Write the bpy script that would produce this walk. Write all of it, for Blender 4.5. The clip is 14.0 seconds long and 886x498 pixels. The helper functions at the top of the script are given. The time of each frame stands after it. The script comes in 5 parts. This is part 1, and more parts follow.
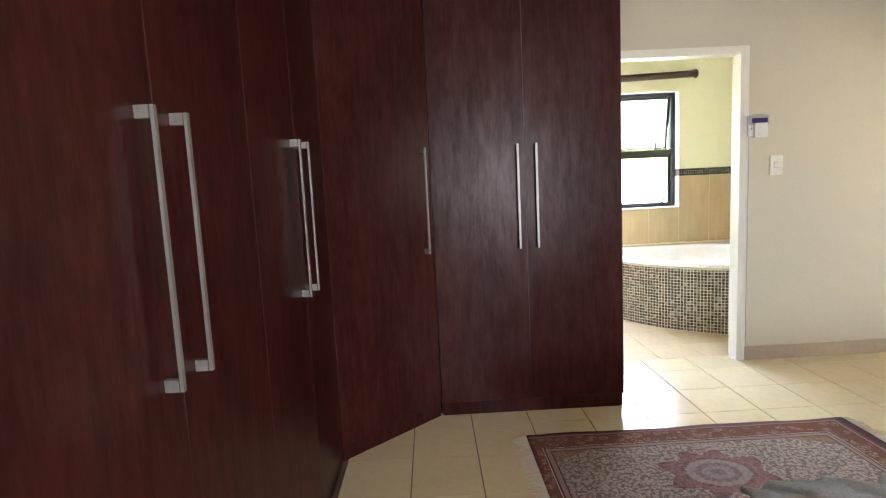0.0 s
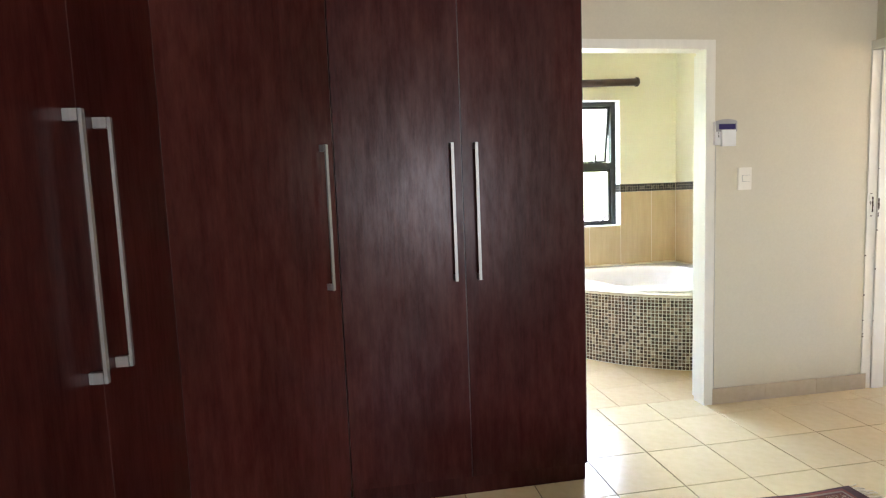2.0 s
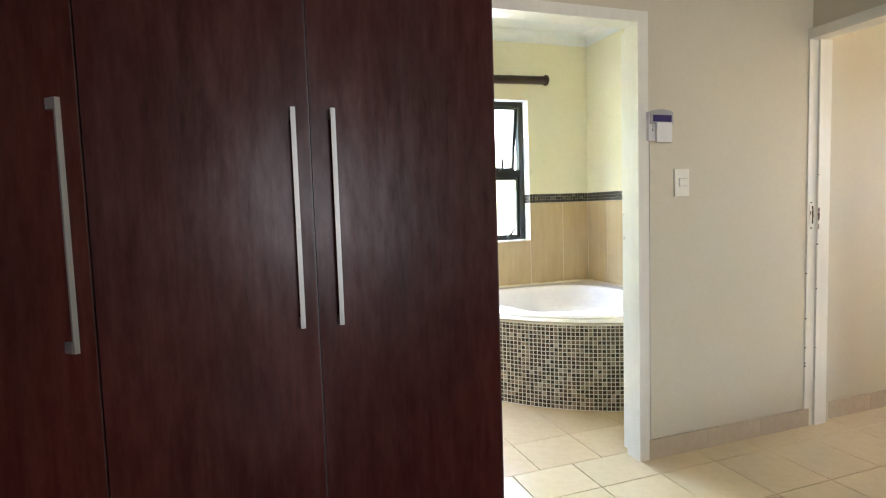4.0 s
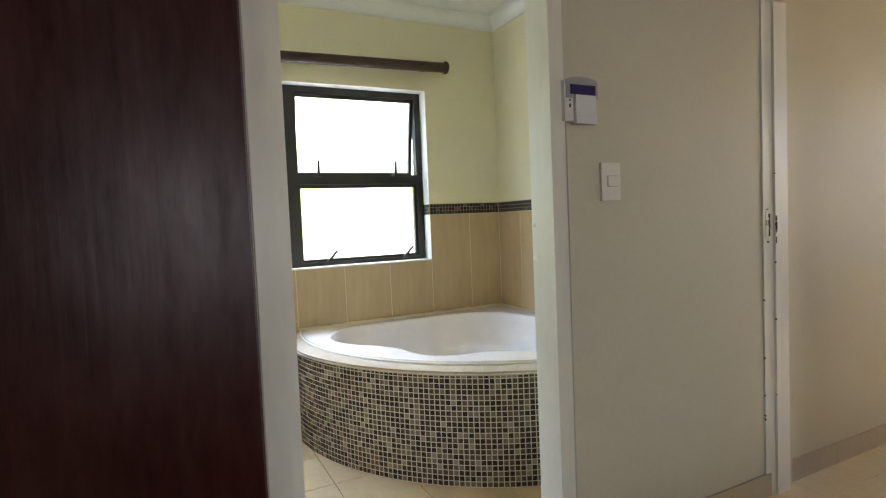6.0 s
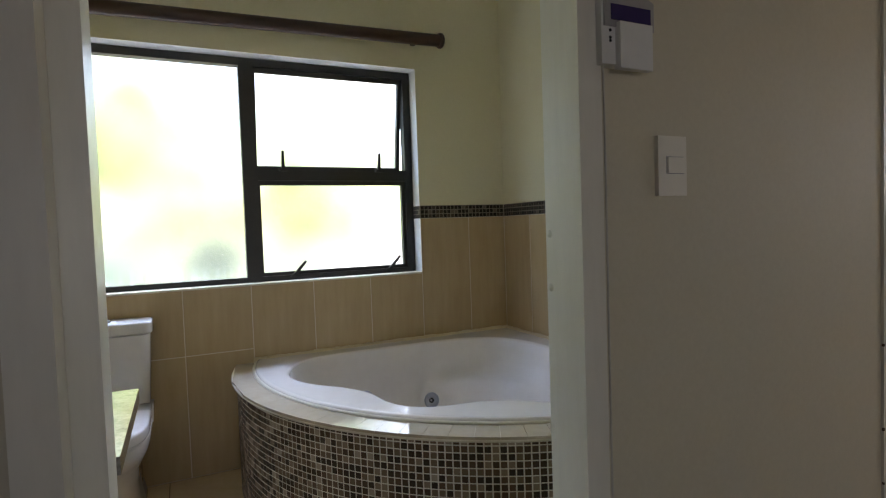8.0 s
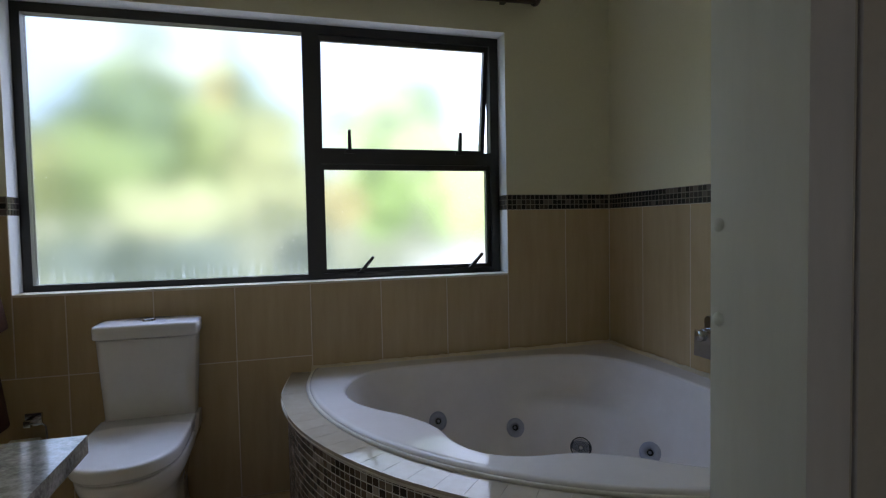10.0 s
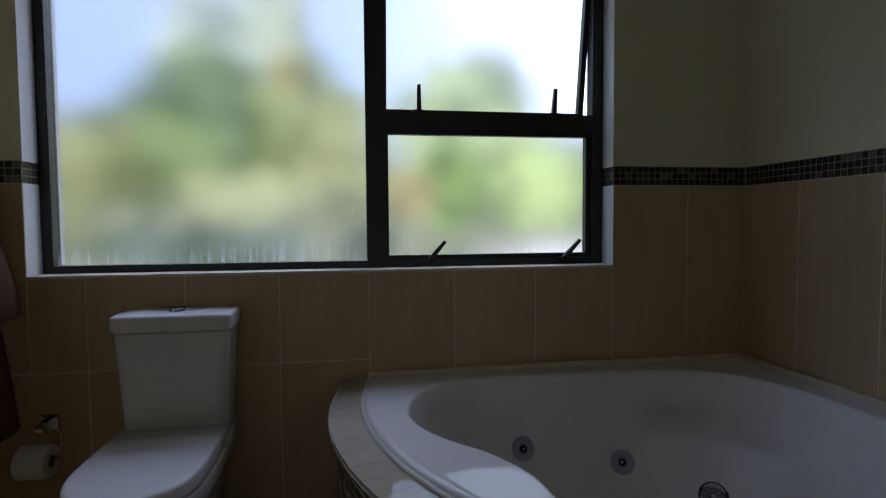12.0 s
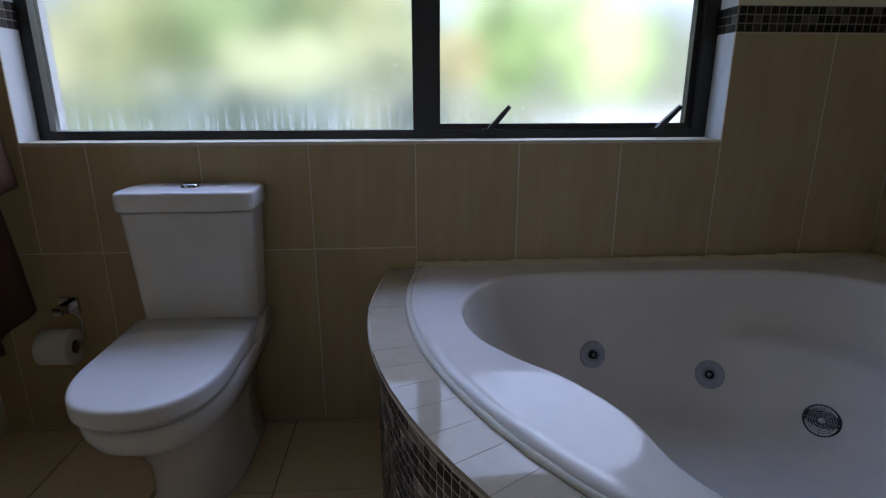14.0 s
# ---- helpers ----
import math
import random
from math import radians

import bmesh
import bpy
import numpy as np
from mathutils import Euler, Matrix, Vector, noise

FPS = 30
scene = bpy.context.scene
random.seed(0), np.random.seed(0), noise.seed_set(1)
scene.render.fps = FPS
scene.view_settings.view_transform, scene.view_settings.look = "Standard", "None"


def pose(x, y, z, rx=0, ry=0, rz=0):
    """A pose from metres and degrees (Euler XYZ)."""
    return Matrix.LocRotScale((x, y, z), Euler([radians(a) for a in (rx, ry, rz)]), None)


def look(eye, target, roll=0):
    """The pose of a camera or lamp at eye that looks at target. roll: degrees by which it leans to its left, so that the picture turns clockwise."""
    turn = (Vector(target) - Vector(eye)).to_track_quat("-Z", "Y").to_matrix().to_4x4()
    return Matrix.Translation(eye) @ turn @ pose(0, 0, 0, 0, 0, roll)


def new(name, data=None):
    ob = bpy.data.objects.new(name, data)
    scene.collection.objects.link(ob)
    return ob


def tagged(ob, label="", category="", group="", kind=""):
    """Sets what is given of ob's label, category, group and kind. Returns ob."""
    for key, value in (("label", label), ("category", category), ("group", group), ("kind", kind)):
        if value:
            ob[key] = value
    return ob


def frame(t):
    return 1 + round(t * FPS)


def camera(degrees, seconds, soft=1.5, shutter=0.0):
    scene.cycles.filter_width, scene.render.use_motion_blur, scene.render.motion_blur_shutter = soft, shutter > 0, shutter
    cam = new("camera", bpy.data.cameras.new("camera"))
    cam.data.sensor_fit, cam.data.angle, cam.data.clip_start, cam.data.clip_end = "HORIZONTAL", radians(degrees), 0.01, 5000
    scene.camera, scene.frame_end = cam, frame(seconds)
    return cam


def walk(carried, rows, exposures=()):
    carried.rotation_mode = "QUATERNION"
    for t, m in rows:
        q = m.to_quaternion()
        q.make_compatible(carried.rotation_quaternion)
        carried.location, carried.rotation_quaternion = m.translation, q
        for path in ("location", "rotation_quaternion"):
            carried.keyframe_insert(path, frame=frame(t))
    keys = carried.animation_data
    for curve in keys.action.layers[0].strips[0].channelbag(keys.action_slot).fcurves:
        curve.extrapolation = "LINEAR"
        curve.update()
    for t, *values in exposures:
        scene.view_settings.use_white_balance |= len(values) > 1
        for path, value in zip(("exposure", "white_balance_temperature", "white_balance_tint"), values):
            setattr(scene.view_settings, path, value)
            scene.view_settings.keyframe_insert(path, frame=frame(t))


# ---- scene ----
cam = camera(78.0, 14.0, soft=1.2)
PATH = [
    (0, (0.213, 0.229, 1.302), (0.252, 2.214, 1.061), -2.8),
    (0.5, (0.219, 0.434, 1.302), (0.286, 2.419, 1.073), -2.6),
    (1, (0.218, 0.639, 1.287), (0.327, 2.625, 1.072), -2.4),
    (1.5, (0.231, 0.794, 1.284), (0.447, 2.772, 1.08), -2.2),
    (2, (0.293, 0.975, 1.276), (0.604, 2.941, 1.084), -2.2),
    (2.5, (0.356, 1.159, 1.264), (0.743, 3.113, 1.08), -2.2),
    (5, (0.843, 2.093, 1.208), (1.663, 3.913, 1.092), -2.2),
    (5.5, (1.01, 2.266, 1.216), (1.893, 4.058, 1.109), -2.5),
    (6, (1.149, 2.399, 1.201), (2.044, 4.185, 1.099), -2.4),
    (6.5, (1.266, 2.561, 1.2), (2.173, 4.341, 1.103), -2.5),
    (7, (1.375, 2.696, 1.202), (2.281, 4.477, 1.11), -2.3),
    (9.5, (1.716, 3.294, 1.189), (2.369, 5.183, 1.104), -1.4),
    (10, (1.762, 3.384, 1.18), (2.309, 5.306, 1.093), -1.1),
    (10.5, (1.784, 3.503, 1.147), (2.256, 5.446, 1.076), -0.9),
    (11, (1.784, 3.632, 1.125), (2.204, 5.586, 1.062), -0.8),
    (11.5, (1.784, 3.758, 1.126), (2.16, 5.721, 1.052), -0.6),
    (12, (1.813, 3.877, 1.111), (2.125, 5.85, 1.012), -0.4),
    (12.5, (1.828, 3.963, 1.111), (2.061, 5.942, 0.936), -0.2),
    (13, (1.836, 4.077, 1.085), (2.006, 6.051, 0.809), -0.2),
    (13.5, (1.821, 4.158, 1.06), (1.974, 6.115, 0.677), -0.1),
    (14, (1.823, 4.226, 1.073), (1.957, 6.145, 0.528), 0.0),
]
EXPOSURES = [(0.0, 4.17, 6460, 21), (2.5, 4.15, 6420, 21), (5.0, 3.36, 6540, 20), (7.0, 2.16, 6650, 23), (9.5, 0.80, 6110, 26), (11.0, 0.08, 6010, 28), (12.5, -0.42, 6050, 29), (13.25, 0.06, 5790, 30), (14.0, 0.42, 5710, 31)]
walk(cam, [(t, look(eye, target, roll)) for t, eye, target, roll in PATH], EXPOSURES)

# ---- plan, in metres ----
DOOR_WALL = 3.805      # bedroom face of the wall with the bathroom door
BATH_SIDE = 3.955      # its bathroom face
WINDOW_WALL = 5.90     # tiled face of the window wall
BATH_EAST = 3.385      # tiled face of the bathroom's east wall
BATH_WEST = 0.50
BED_EAST = 3.335
BED_WEST = -0.90
BED_SOUTH = -3.0
CEILING = 2.67
WIN = (0.718, 2.812, 0.931, 2.113)
DOOR = (1.393, 2.246, 2.025)

# ---- world and light ----
world = bpy.data.worlds.new("sky")
scene.world = world
world.use_nodes = True
wn = world.node_tree
sky = wn.nodes.new("ShaderNodeTexSky")
sky.sky_type = 'NISHITA'
sky.sun_disc = False
sky.sun_elevation = radians(58)
sky.sun_rotation = radians(90)
wn.nodes["Background"].inputs[1].default_value = 0.12
wn.links.new(sky.outputs[0], wn.nodes["Background"].inputs[0])

sun = new("sun", bpy.data.lights.new("sun", 'SUN'))
sun.data.energy, sun.data.angle, sun.data.color = 4.5, radians(0.5), (1.0, 0.95, 0.88)
sun.matrix_world = look((8, 0, 12.8), (0, 0, 0))


def area_lamp(name, eye, target, width, height, watts, colour):
    lamp = new(name, bpy.data.lights.new(name, 'AREA'))
    lamp.data.shape, lamp.data.size, lamp.data.size_y = 'RECTANGLE', width, height
    lamp.data.energy, lamp.data.color = watts, colour
    lamp.matrix_world = look(eye, target)
    return lamp


# daylight in the opening of the bedroom's south window
area_lamp("window_daylight", (1.45, -2.98, 1.3), (1.45, 0, 1.3), 1.15, 1.0, 6.8, (0.86, 0.94, 1.0))
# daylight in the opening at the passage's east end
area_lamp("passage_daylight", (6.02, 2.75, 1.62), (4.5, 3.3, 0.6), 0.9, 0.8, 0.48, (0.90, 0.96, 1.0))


# ---- materials ----
def ramp(nt, stops, mode='LINEAR'):
    r = nt.nodes.new("ShaderNodeValToRGB")
    r.color_ramp.interpolation = mode
    while len(r.color_ramp.elements) > len(stops):
        r.color_ramp.elements.remove(r.color_ramp.elements[-1])
    while len(r.color_ramp.elements) < len(stops):
        r.color_ramp.elements.new(1.0)
    for e, (p, c) in zip(r.color_ramp.elements, stops):
        e.position, e.color = p, (*c, 1)
    return r


def noise_node(nt, coord, scale, detail=4, rough=0.6, stretch=(1, 1, 1)):
    mp = nt.nodes.new("ShaderNodeMapping")
    mp.inputs["Scale"].default_value = stretch
    nt.links.new(coord, mp.inputs[0])
    n = nt.nodes.new("ShaderNodeTexNoise")
    n.inputs["Scale"].default_value, n.inputs["Detail"].default_value, n.inputs["Roughness"].default_value = scale, detail, rough
    nt.links.new(mp.outputs[0], n.inputs[0])
    return n


def math_node(nt, op, a, b=0.0):
    m = nt.nodes.new("ShaderNodeMath")
    m.operation = op
    for i, v in enumerate((a, b)):
        if isinstance(v, (int, float)):
            m.inputs[i].default_value = v
        else:
            nt.links.new(v, m.inputs[i])
    return m.outputs[0]


def mix_node(nt, fac, a, b, mode='MIX'):
    m = nt.nodes.new("ShaderNodeMix")
    m.data_type, m.blend_type = 'RGBA', mode
    for sock, v in ((m.inputs[0], fac), (m.inputs[6], a), (m.inputs[7], b)):
        if isinstance(v, (int, float)):
            sock.default_value = v
        elif isinstance(v, tuple):
            sock.default_value = (*v, 1)
        else:
            nt.links.new(v, sock)
    return m.outputs[2]


def material(name):
    m = bpy.data.materials.new(name)
    m.use_nodes = True
    nt = m.node_tree
    return m, nt, nt.nodes["Principled BSDF"], nt.nodes.new("ShaderNodeTexCoord").outputs["Object"]


def surface(name, dark, light, grain=30, stain=2.0, rough=0.5, spread=0.1, bump=0.1, stretch=(1, 1, 1), metal=0.0, coat=0.0, per_piece=0.0, depth=0.002, spec=0.5):
    """A surface with grain and larger stains; per_piece: how much separate pieces differ."""
    m, nt, p, co = material(name)
    n1 = noise_node(nt, co, grain, 6, 0.65, stretch)
    n2 = noise_node(nt, co, stain, 3, 0.5)
    mixed = math_node(nt, 'ADD', math_node(nt, 'MULTIPLY', n1.outputs[0], 0.55), math_node(nt, 'MULTIPLY', n2.outputs[0], 0.45))
    r = ramp(nt, [(0.32, dark), (0.68, light)])
    nt.links.new(mixed, r.inputs[0])
    col = r.outputs[0]
    if per_piece:
        info = nt.nodes.new("ShaderNodeObjectInfo")
        hsv = nt.nodes.new("ShaderNodeHueSaturation")
        nt.links.new(math_node(nt, 'ADD', math_node(nt, 'MULTIPLY', info.outputs["Random"], per_piece), 1 - per_piece / 2), hsv.inputs["Value"])
        nt.links.new(col, hsv.inputs["Color"])
        col = hsv.outputs[0]
    nt.links.new(col, p.inputs["Base Color"])
    nt.links.new(math_node(nt, 'ADD', math_node(nt, 'MULTIPLY', n2.outputs[0], spread), rough - spread / 2), p.inputs["Roughness"])
    p.inputs["Metallic"].default_value = metal
    p.inputs["Coat Weight"].default_value = coat
    p.inputs["Coat Roughness"].default_value = 0.12
    p.inputs["Specular IOR Level"].default_value = spec
    if bump:
        b = nt.nodes.new("ShaderNodeBump")
        b.inputs["Strength"].default_value, b.inputs["Distance"].default_value = bump, depth
        nt.links.new(n1.outputs[0], b.inputs["Height"])
        nt.links.new(b.outputs[0], p.inputs["Normal"])
    return m


paint_cream = surface("cream_wall_paint", (0.57, 0.525, 0.40), (0.63, 0.585, 0.455), 90, 1.2, 0.55, 0.1, 0.05)
paint_bath = surface("pale_yellow_wall_paint", (0.72, 0.66, 0.45), (0.77, 0.71, 0.51), 90, 1.2, 0.5, 0.1, 0.12)
paint_ceiling = surface("white_ceiling_paint", (0.74, 0.74, 0.71), (0.80, 0.80, 0.77), 60, 1.0, 0.7, 0.1, 0.1)
enamel = surface("white_gloss_enamel", (0.74, 0.72, 0.64), (0.82, 0.80, 0.72), 40, 4.0, 0.33, 0.06, 0.06, (1, 1, 0.15), depth=0.002)
white_reveal = surface("white_reveal_paint", (0.70, 0.70, 0.67), (0.77, 0.77, 0.74), 60, 3.0, 0.5, 0.1, 0.15)
floor_tile = surface("cream_glazed_floor_tile", (0.70, 0.55, 0.32), (0.78, 0.63, 0.39), 25, 3.0, 0.21, 0.08, 0.04, per_piece=0.06)
floor_grout = surface("dark_brown_floor_grout", (0.10, 0.065, 0.04), (0.17, 0.11, 0.07), 80, 4.0, 0.9, 0.1, 0.3)
bath_floor_tile = surface("beige_glazed_floor_tile", (0.66, 0.485, 0.28), (0.74, 0.565, 0.35), 25, 3.0, 0.22, 0.10, 0.04, per_piece=0.06)
wall_tile = surface("beige_veined_wall_tile", (0.45, 0.322, 0.168), (0.565, 0.424, 0.242), 22, 1.6, 0.36, 0.08, 0.05, (1, 1, 0.12), per_piece=0.06, spec=0.28)
wall_grout = surface("cream_wall_grout", (0.64, 0.555, 0.42), (0.75, 0.66, 0.52), 90, 4.0, 0.9, 0.1, 0.2)
skirting_tile = surface("beige_skirting_tile", (0.45, 0.365, 0.25), (0.53, 0.445, 0.325), 25, 3.0, 0.3, 0.1, 0.04, per_piece=0.08)
granite = surface("speckled_grey_granite", (0.10, 0.088, 0.078), (0.52, 0.49, 0.46), 130, 22.0, 0.06, 0.03, 0.0, coat=0.6)
ceramic = surface("white_glazed_ceramic", (0.76, 0.715, 0.68), (0.81, 0.765, 0.73), 20, 1.5, 0.08, 0.03, 0.0)
acrylic = surface("white_tub_acrylic", (0.76, 0.69, 0.63), (0.82, 0.75, 0.69), 14, 1.2, 0.06, 0.02, 0.0)
acrylic_worn = surface("worn_tub_acrylic", (0.75, 0.68, 0.625), (0.83, 0.765, 0.715), 9, 2.2, 0.34, 0.05, 0.0, spec=0.35)
deck_tile = surface("cream_deck_tile", (0.46, 0.385, 0.285), (0.54, 0.46, 0.355), 26, 3.0, 0.045, 0.02, 0.02, per_piece=0.08)
pale_sealant = surface("cream_silicone_sealant", (0.60, 0.54, 0.43), (0.72, 0.66, 0.55), 120, 8.0, 0.4, 0.2, 0.3)
sealant = surface("yellowed_silicone_sealant", (0.62, 0.52, 0.35), (0.76, 0.66, 0.48), 120, 8.0, 0.5, 0.2, 0.4)
dark_metal = surface("dark_grille_metal", (0.05, 0.05, 0.055), (0.09, 0.09, 0.10), 60, 5.0, 0.35, 0.05, 0.0, metal=0.6)
jet_grey = surface("satin_grey_jet_metal", (0.34, 0.34, 0.39), (0.42, 0.42, 0.47), 60, 5.0, 0.35, 0.08, 0.0, metal=0.3)
chrome = surface("polished_chrome", (0.46, 0.46, 0.48), (0.56, 0.56, 0.58), 60, 5.0, 0.12, 0.08, 0.0, metal=1.0)
steel = surface("brushed_steel", (0.27, 0.258, 0.246), (0.34, 0.328, 0.315), 160, 5.0, 0.44, 0.08, 0.1, (1, 1, 0.04), metal=0.6, depth=0.0004)
rubber = surface("black_rubber", (0.012, 0.012, 0.012), (0.025, 0.025, 0.025), 60, 5.0, 0.6, 0.1, 0.0)
bronze_frame = surface("dark_bronze_aluminium", (0.014, 0.012, 0.011), (0.026, 0.023, 0.021), 120, 4.0, 0.42, 0.1, 0.05)
rod_wood = surface("dark_stained_rod_wood", (0.035, 0.016, 0.010), (0.075, 0.035, 0.022), 24, 3.0, 0.38, 0.1, 0.1, (0.12, 1, 1))
plastic_white = surface("white_plastic", (0.70, 0.70, 0.68), (0.75, 0.75, 0.73), 40, 4.0, 0.38, 0.05, 0.02)
plastic_cream = surface("cream_plastic", (0.78, 0.75, 0.66), (0.82, 0.79, 0.70), 40, 4.0, 0.36, 0.05, 0.02)
mosaic_grout = surface("white_mosaic_grout", (0.70, 0.66, 0.58), (0.80, 0.77, 0.70), 90, 4.0, 0.9, 0.1, 0.2)
band_grout = surface("grey_band_grout", (0.22, 0.19, 0.15), (0.31, 0.27, 0.22), 90, 4.0, 0.9, 0.1, 0.2)
paving_mat = surface("pale_concrete_paving", (0.46, 0.44, 0.40), (0.58, 0.56, 0.51), 12, 0.8, 0.9, 0.05, 0.3)
plastic_grey = surface("grey_plastic", (0.32, 0.31, 0.31), (0.38, 0.37, 0.37), 40, 4.0, 0.4, 0.05, 0.02)
lcd = surface("unlit_blue_display", (0.035, 0.025, 0.10), (0.05, 0.035, 0.14), 10, 4.0, 0.15, 0.05, 0.0)
tissue = surface("white_tissue_paper", (0.72, 0.665, 0.56), (0.80, 0.745, 0.64), 180, 6.0, 0.95, 0.05, 0.4)
card = surface("brown_card", (0.25, 0.17, 0.10), (0.33, 0.23, 0.14), 60, 4.0, 0.9, 0.05, 0.1)
towel_cloth = surface("brown_terry_cloth", (0.098, 0.048, 0.032), (0.152, 0.080, 0.055), 260, 5.0, 0.95, 0.05, 0.9, depth=0.004, spec=0.1)
throw_cloth = surface("grey_plush_fabric", (0.24, 0.23, 0.225), (0.44, 0.425, 0.415), 150, 6.0, 0.95, 0.05, 0.9, depth=0.006)
linen = surface("white_bed_linen", (0.66, 0.65, 0.62), (0.76, 0.75, 0.72), 120, 4.0, 0.9, 0.05, 0.4)
fringe_wool = surface("cream_wool_fringe", (0.60, 0.52, 0.39), (0.78, 0.70, 0.56), 160, 9.0, 0.95, 0.05, 0.5)
edge_highlight = surface("brown_edge_highlight", (0.022, 0.009, 0.007), (0.070, 0.034, 0.028), 40, 5.0, 0.4, 0.1, 0.1, (1, 1, 0.1))
worn_metal = surface("rusty_bare_metal", (0.06, 0.04, 0.03), (0.22, 0.18, 0.15), 120, 14.0, 0.6, 0.3, 0.5, metal=0.6)
rust = surface("dark_flaking_rust", (0.018, 0.010, 0.007), (0.085, 0.045, 0.026), 150, 20.0, 0.8, 0.2, 0.6)
cable_white = surface("off_white_cable", (0.50, 0.48, 0.43), (0.58, 0.56, 0.50), 80, 8.0, 0.5, 0.1, 0.0)
ground_mat = surface("dry_garden_ground", (0.16, 0.13, 0.08), (0.30, 0.25, 0.16), 6, 0.4, 0.95, 0.05, 0.4)


def wood_veneer():
    """Dark stained veneer: fine pores, broad tone, and figure that shows in the gloss."""
    m, nt, p, co = material("dark_mahogany_veneer")
    info = nt.nodes.new("ShaderNodeObjectInfo")
    off = nt.nodes.new("ShaderNodeVectorMath")
    off.operation = 'ADD'
    comb = nt.nodes.new("ShaderNodeCombineXYZ")
    nt.links.new(math_node(nt, 'MULTIPLY', info.outputs["Random"], 7.0), comb.inputs[2])
    nt.links.new(co, off.inputs[0])
    nt.links.new(comb.outputs[0], off.inputs[1])
    v = off.outputs[0]
    fine = noise_node(nt, v, 90, 8, 0.7, (1, 1, 0.03))
    broad = noise_node(nt, v, 4, 4, 0.55, (1, 1, 0.3))
    cloud = noise_node(nt, v, 3.2, 3, 0.5)
    mottle = noise_node(nt, v, 26, 6, 0.7, (1, 1, 0.22))
    tone = math_node(nt, 'ADD', math_node(nt, 'MULTIPLY', fine.outputs[0], 0.28), math_node(nt, 'ADD', math_node(nt, 'MULTIPLY', mottle.outputs[0], 0.34), math_node(nt, 'MULTIPLY', broad.outputs[0], 0.38)))
    r = ramp(nt, [(0.36, (0.022, 0.0038, 0.0032)), (0.50, (0.041, 0.0073, 0.0058)), (0.64, (0.064, 0.0128, 0.0096))])
    nt.links.new(tone, r.inputs[0])
    nt.links.new(r.outputs[0], p.inputs["Base Color"])
    blotch = ramp(nt, [(0.36, (0.11, 0.11, 0.11)), (0.64, (0.21, 0.21, 0.21))])
    nt.links.new(mottle.outputs[0], blotch.inputs[0])
    nt.links.new(blotch.outputs[0], p.inputs["Specular IOR Level"])
    nt.links.new(math_node(nt, 'ADD', math_node(nt, 'MULTIPLY', cloud.outputs[0], 0.05), 0.278), p.inputs["Roughness"])
    b = nt.nodes.new("ShaderNodeBump")
    b.inputs["Strength"].default_value, b.inputs["Distance"].default_value = 0.28, 0.0010
    nt.links.new(fine.outputs[0], b.inputs["Height"])
    nt.links.new(b.outputs[0], p.inputs["Normal"])
    return m


veneer = wood_veneer()


def mosaic_glass(name, island):
    m, nt, p, co = material(name)
    if island:
        rnd = nt.nodes.new("ShaderNodeNewGeometry").outputs["Random Per Island"]
    else:
        rnd = nt.nodes.new("ShaderNodeObjectInfo").outputs["Random"]
    r = ramp(nt, [(0.0, (0.024, 0.011, 0.005)), (0.24, (0.058, 0.029, 0.014)), (0.46, (0.105, 0.060, 0.033)),
                  (0.63, (0.165, 0.112, 0.070)), (0.79, (0.25, 0.190, 0.133)), (0.93, (0.36, 0.305, 0.24))], 'CONSTANT')
    nt.links.new(rnd, r.inputs[0])
    n = noise_node(nt, co, 90, 4, 0.6)
    col = mix_node(nt, math_node(nt, 'MULTIPLY', n.outputs[0], 0.16), r.outputs[0], (0.30, 0.24, 0.18))
    nt.links.new(col, p.inputs["Base Color"])
    p.inputs["Roughness"].default_value = 0.30
    p.inputs["Specular IOR Level"].default_value = 0.25
    return m


mosaic_piece = mosaic_glass("brown_glass_mosaic", False)
mosaic_joined = mosaic_glass("brown_glass_mosaic_field", True)


def dark_band(name):
    m, nt, p, co = material(name)
    rnd = nt.nodes.new("ShaderNodeObjectInfo").outputs["Random"]
    r = ramp(nt, [(0.0, (0.006, 0.004, 0.003)), (0.45, (0.020, 0.011, 0.008)), (0.72, (0.055, 0.038, 0.028)), (0.90, (0.13, 0.105, 0.085))], 'CONSTANT')
    nt.links.new(rnd, r.inputs[0])
    n = noise_node(nt, co, 90, 4, 0.6)
    nt.links.new(mix_node(nt, math_node(nt, 'MULTIPLY', n.outputs[0], 0.1), r.outputs[0], (0.2, 0.16, 0.125)), p.inputs["Base Color"])
    p.inputs["Specular IOR Level"].default_value = 0.25
    p.inputs["Roughness"].default_value = 0.30
    return m


band_piece = dark_band("dark_glass_mosaic")


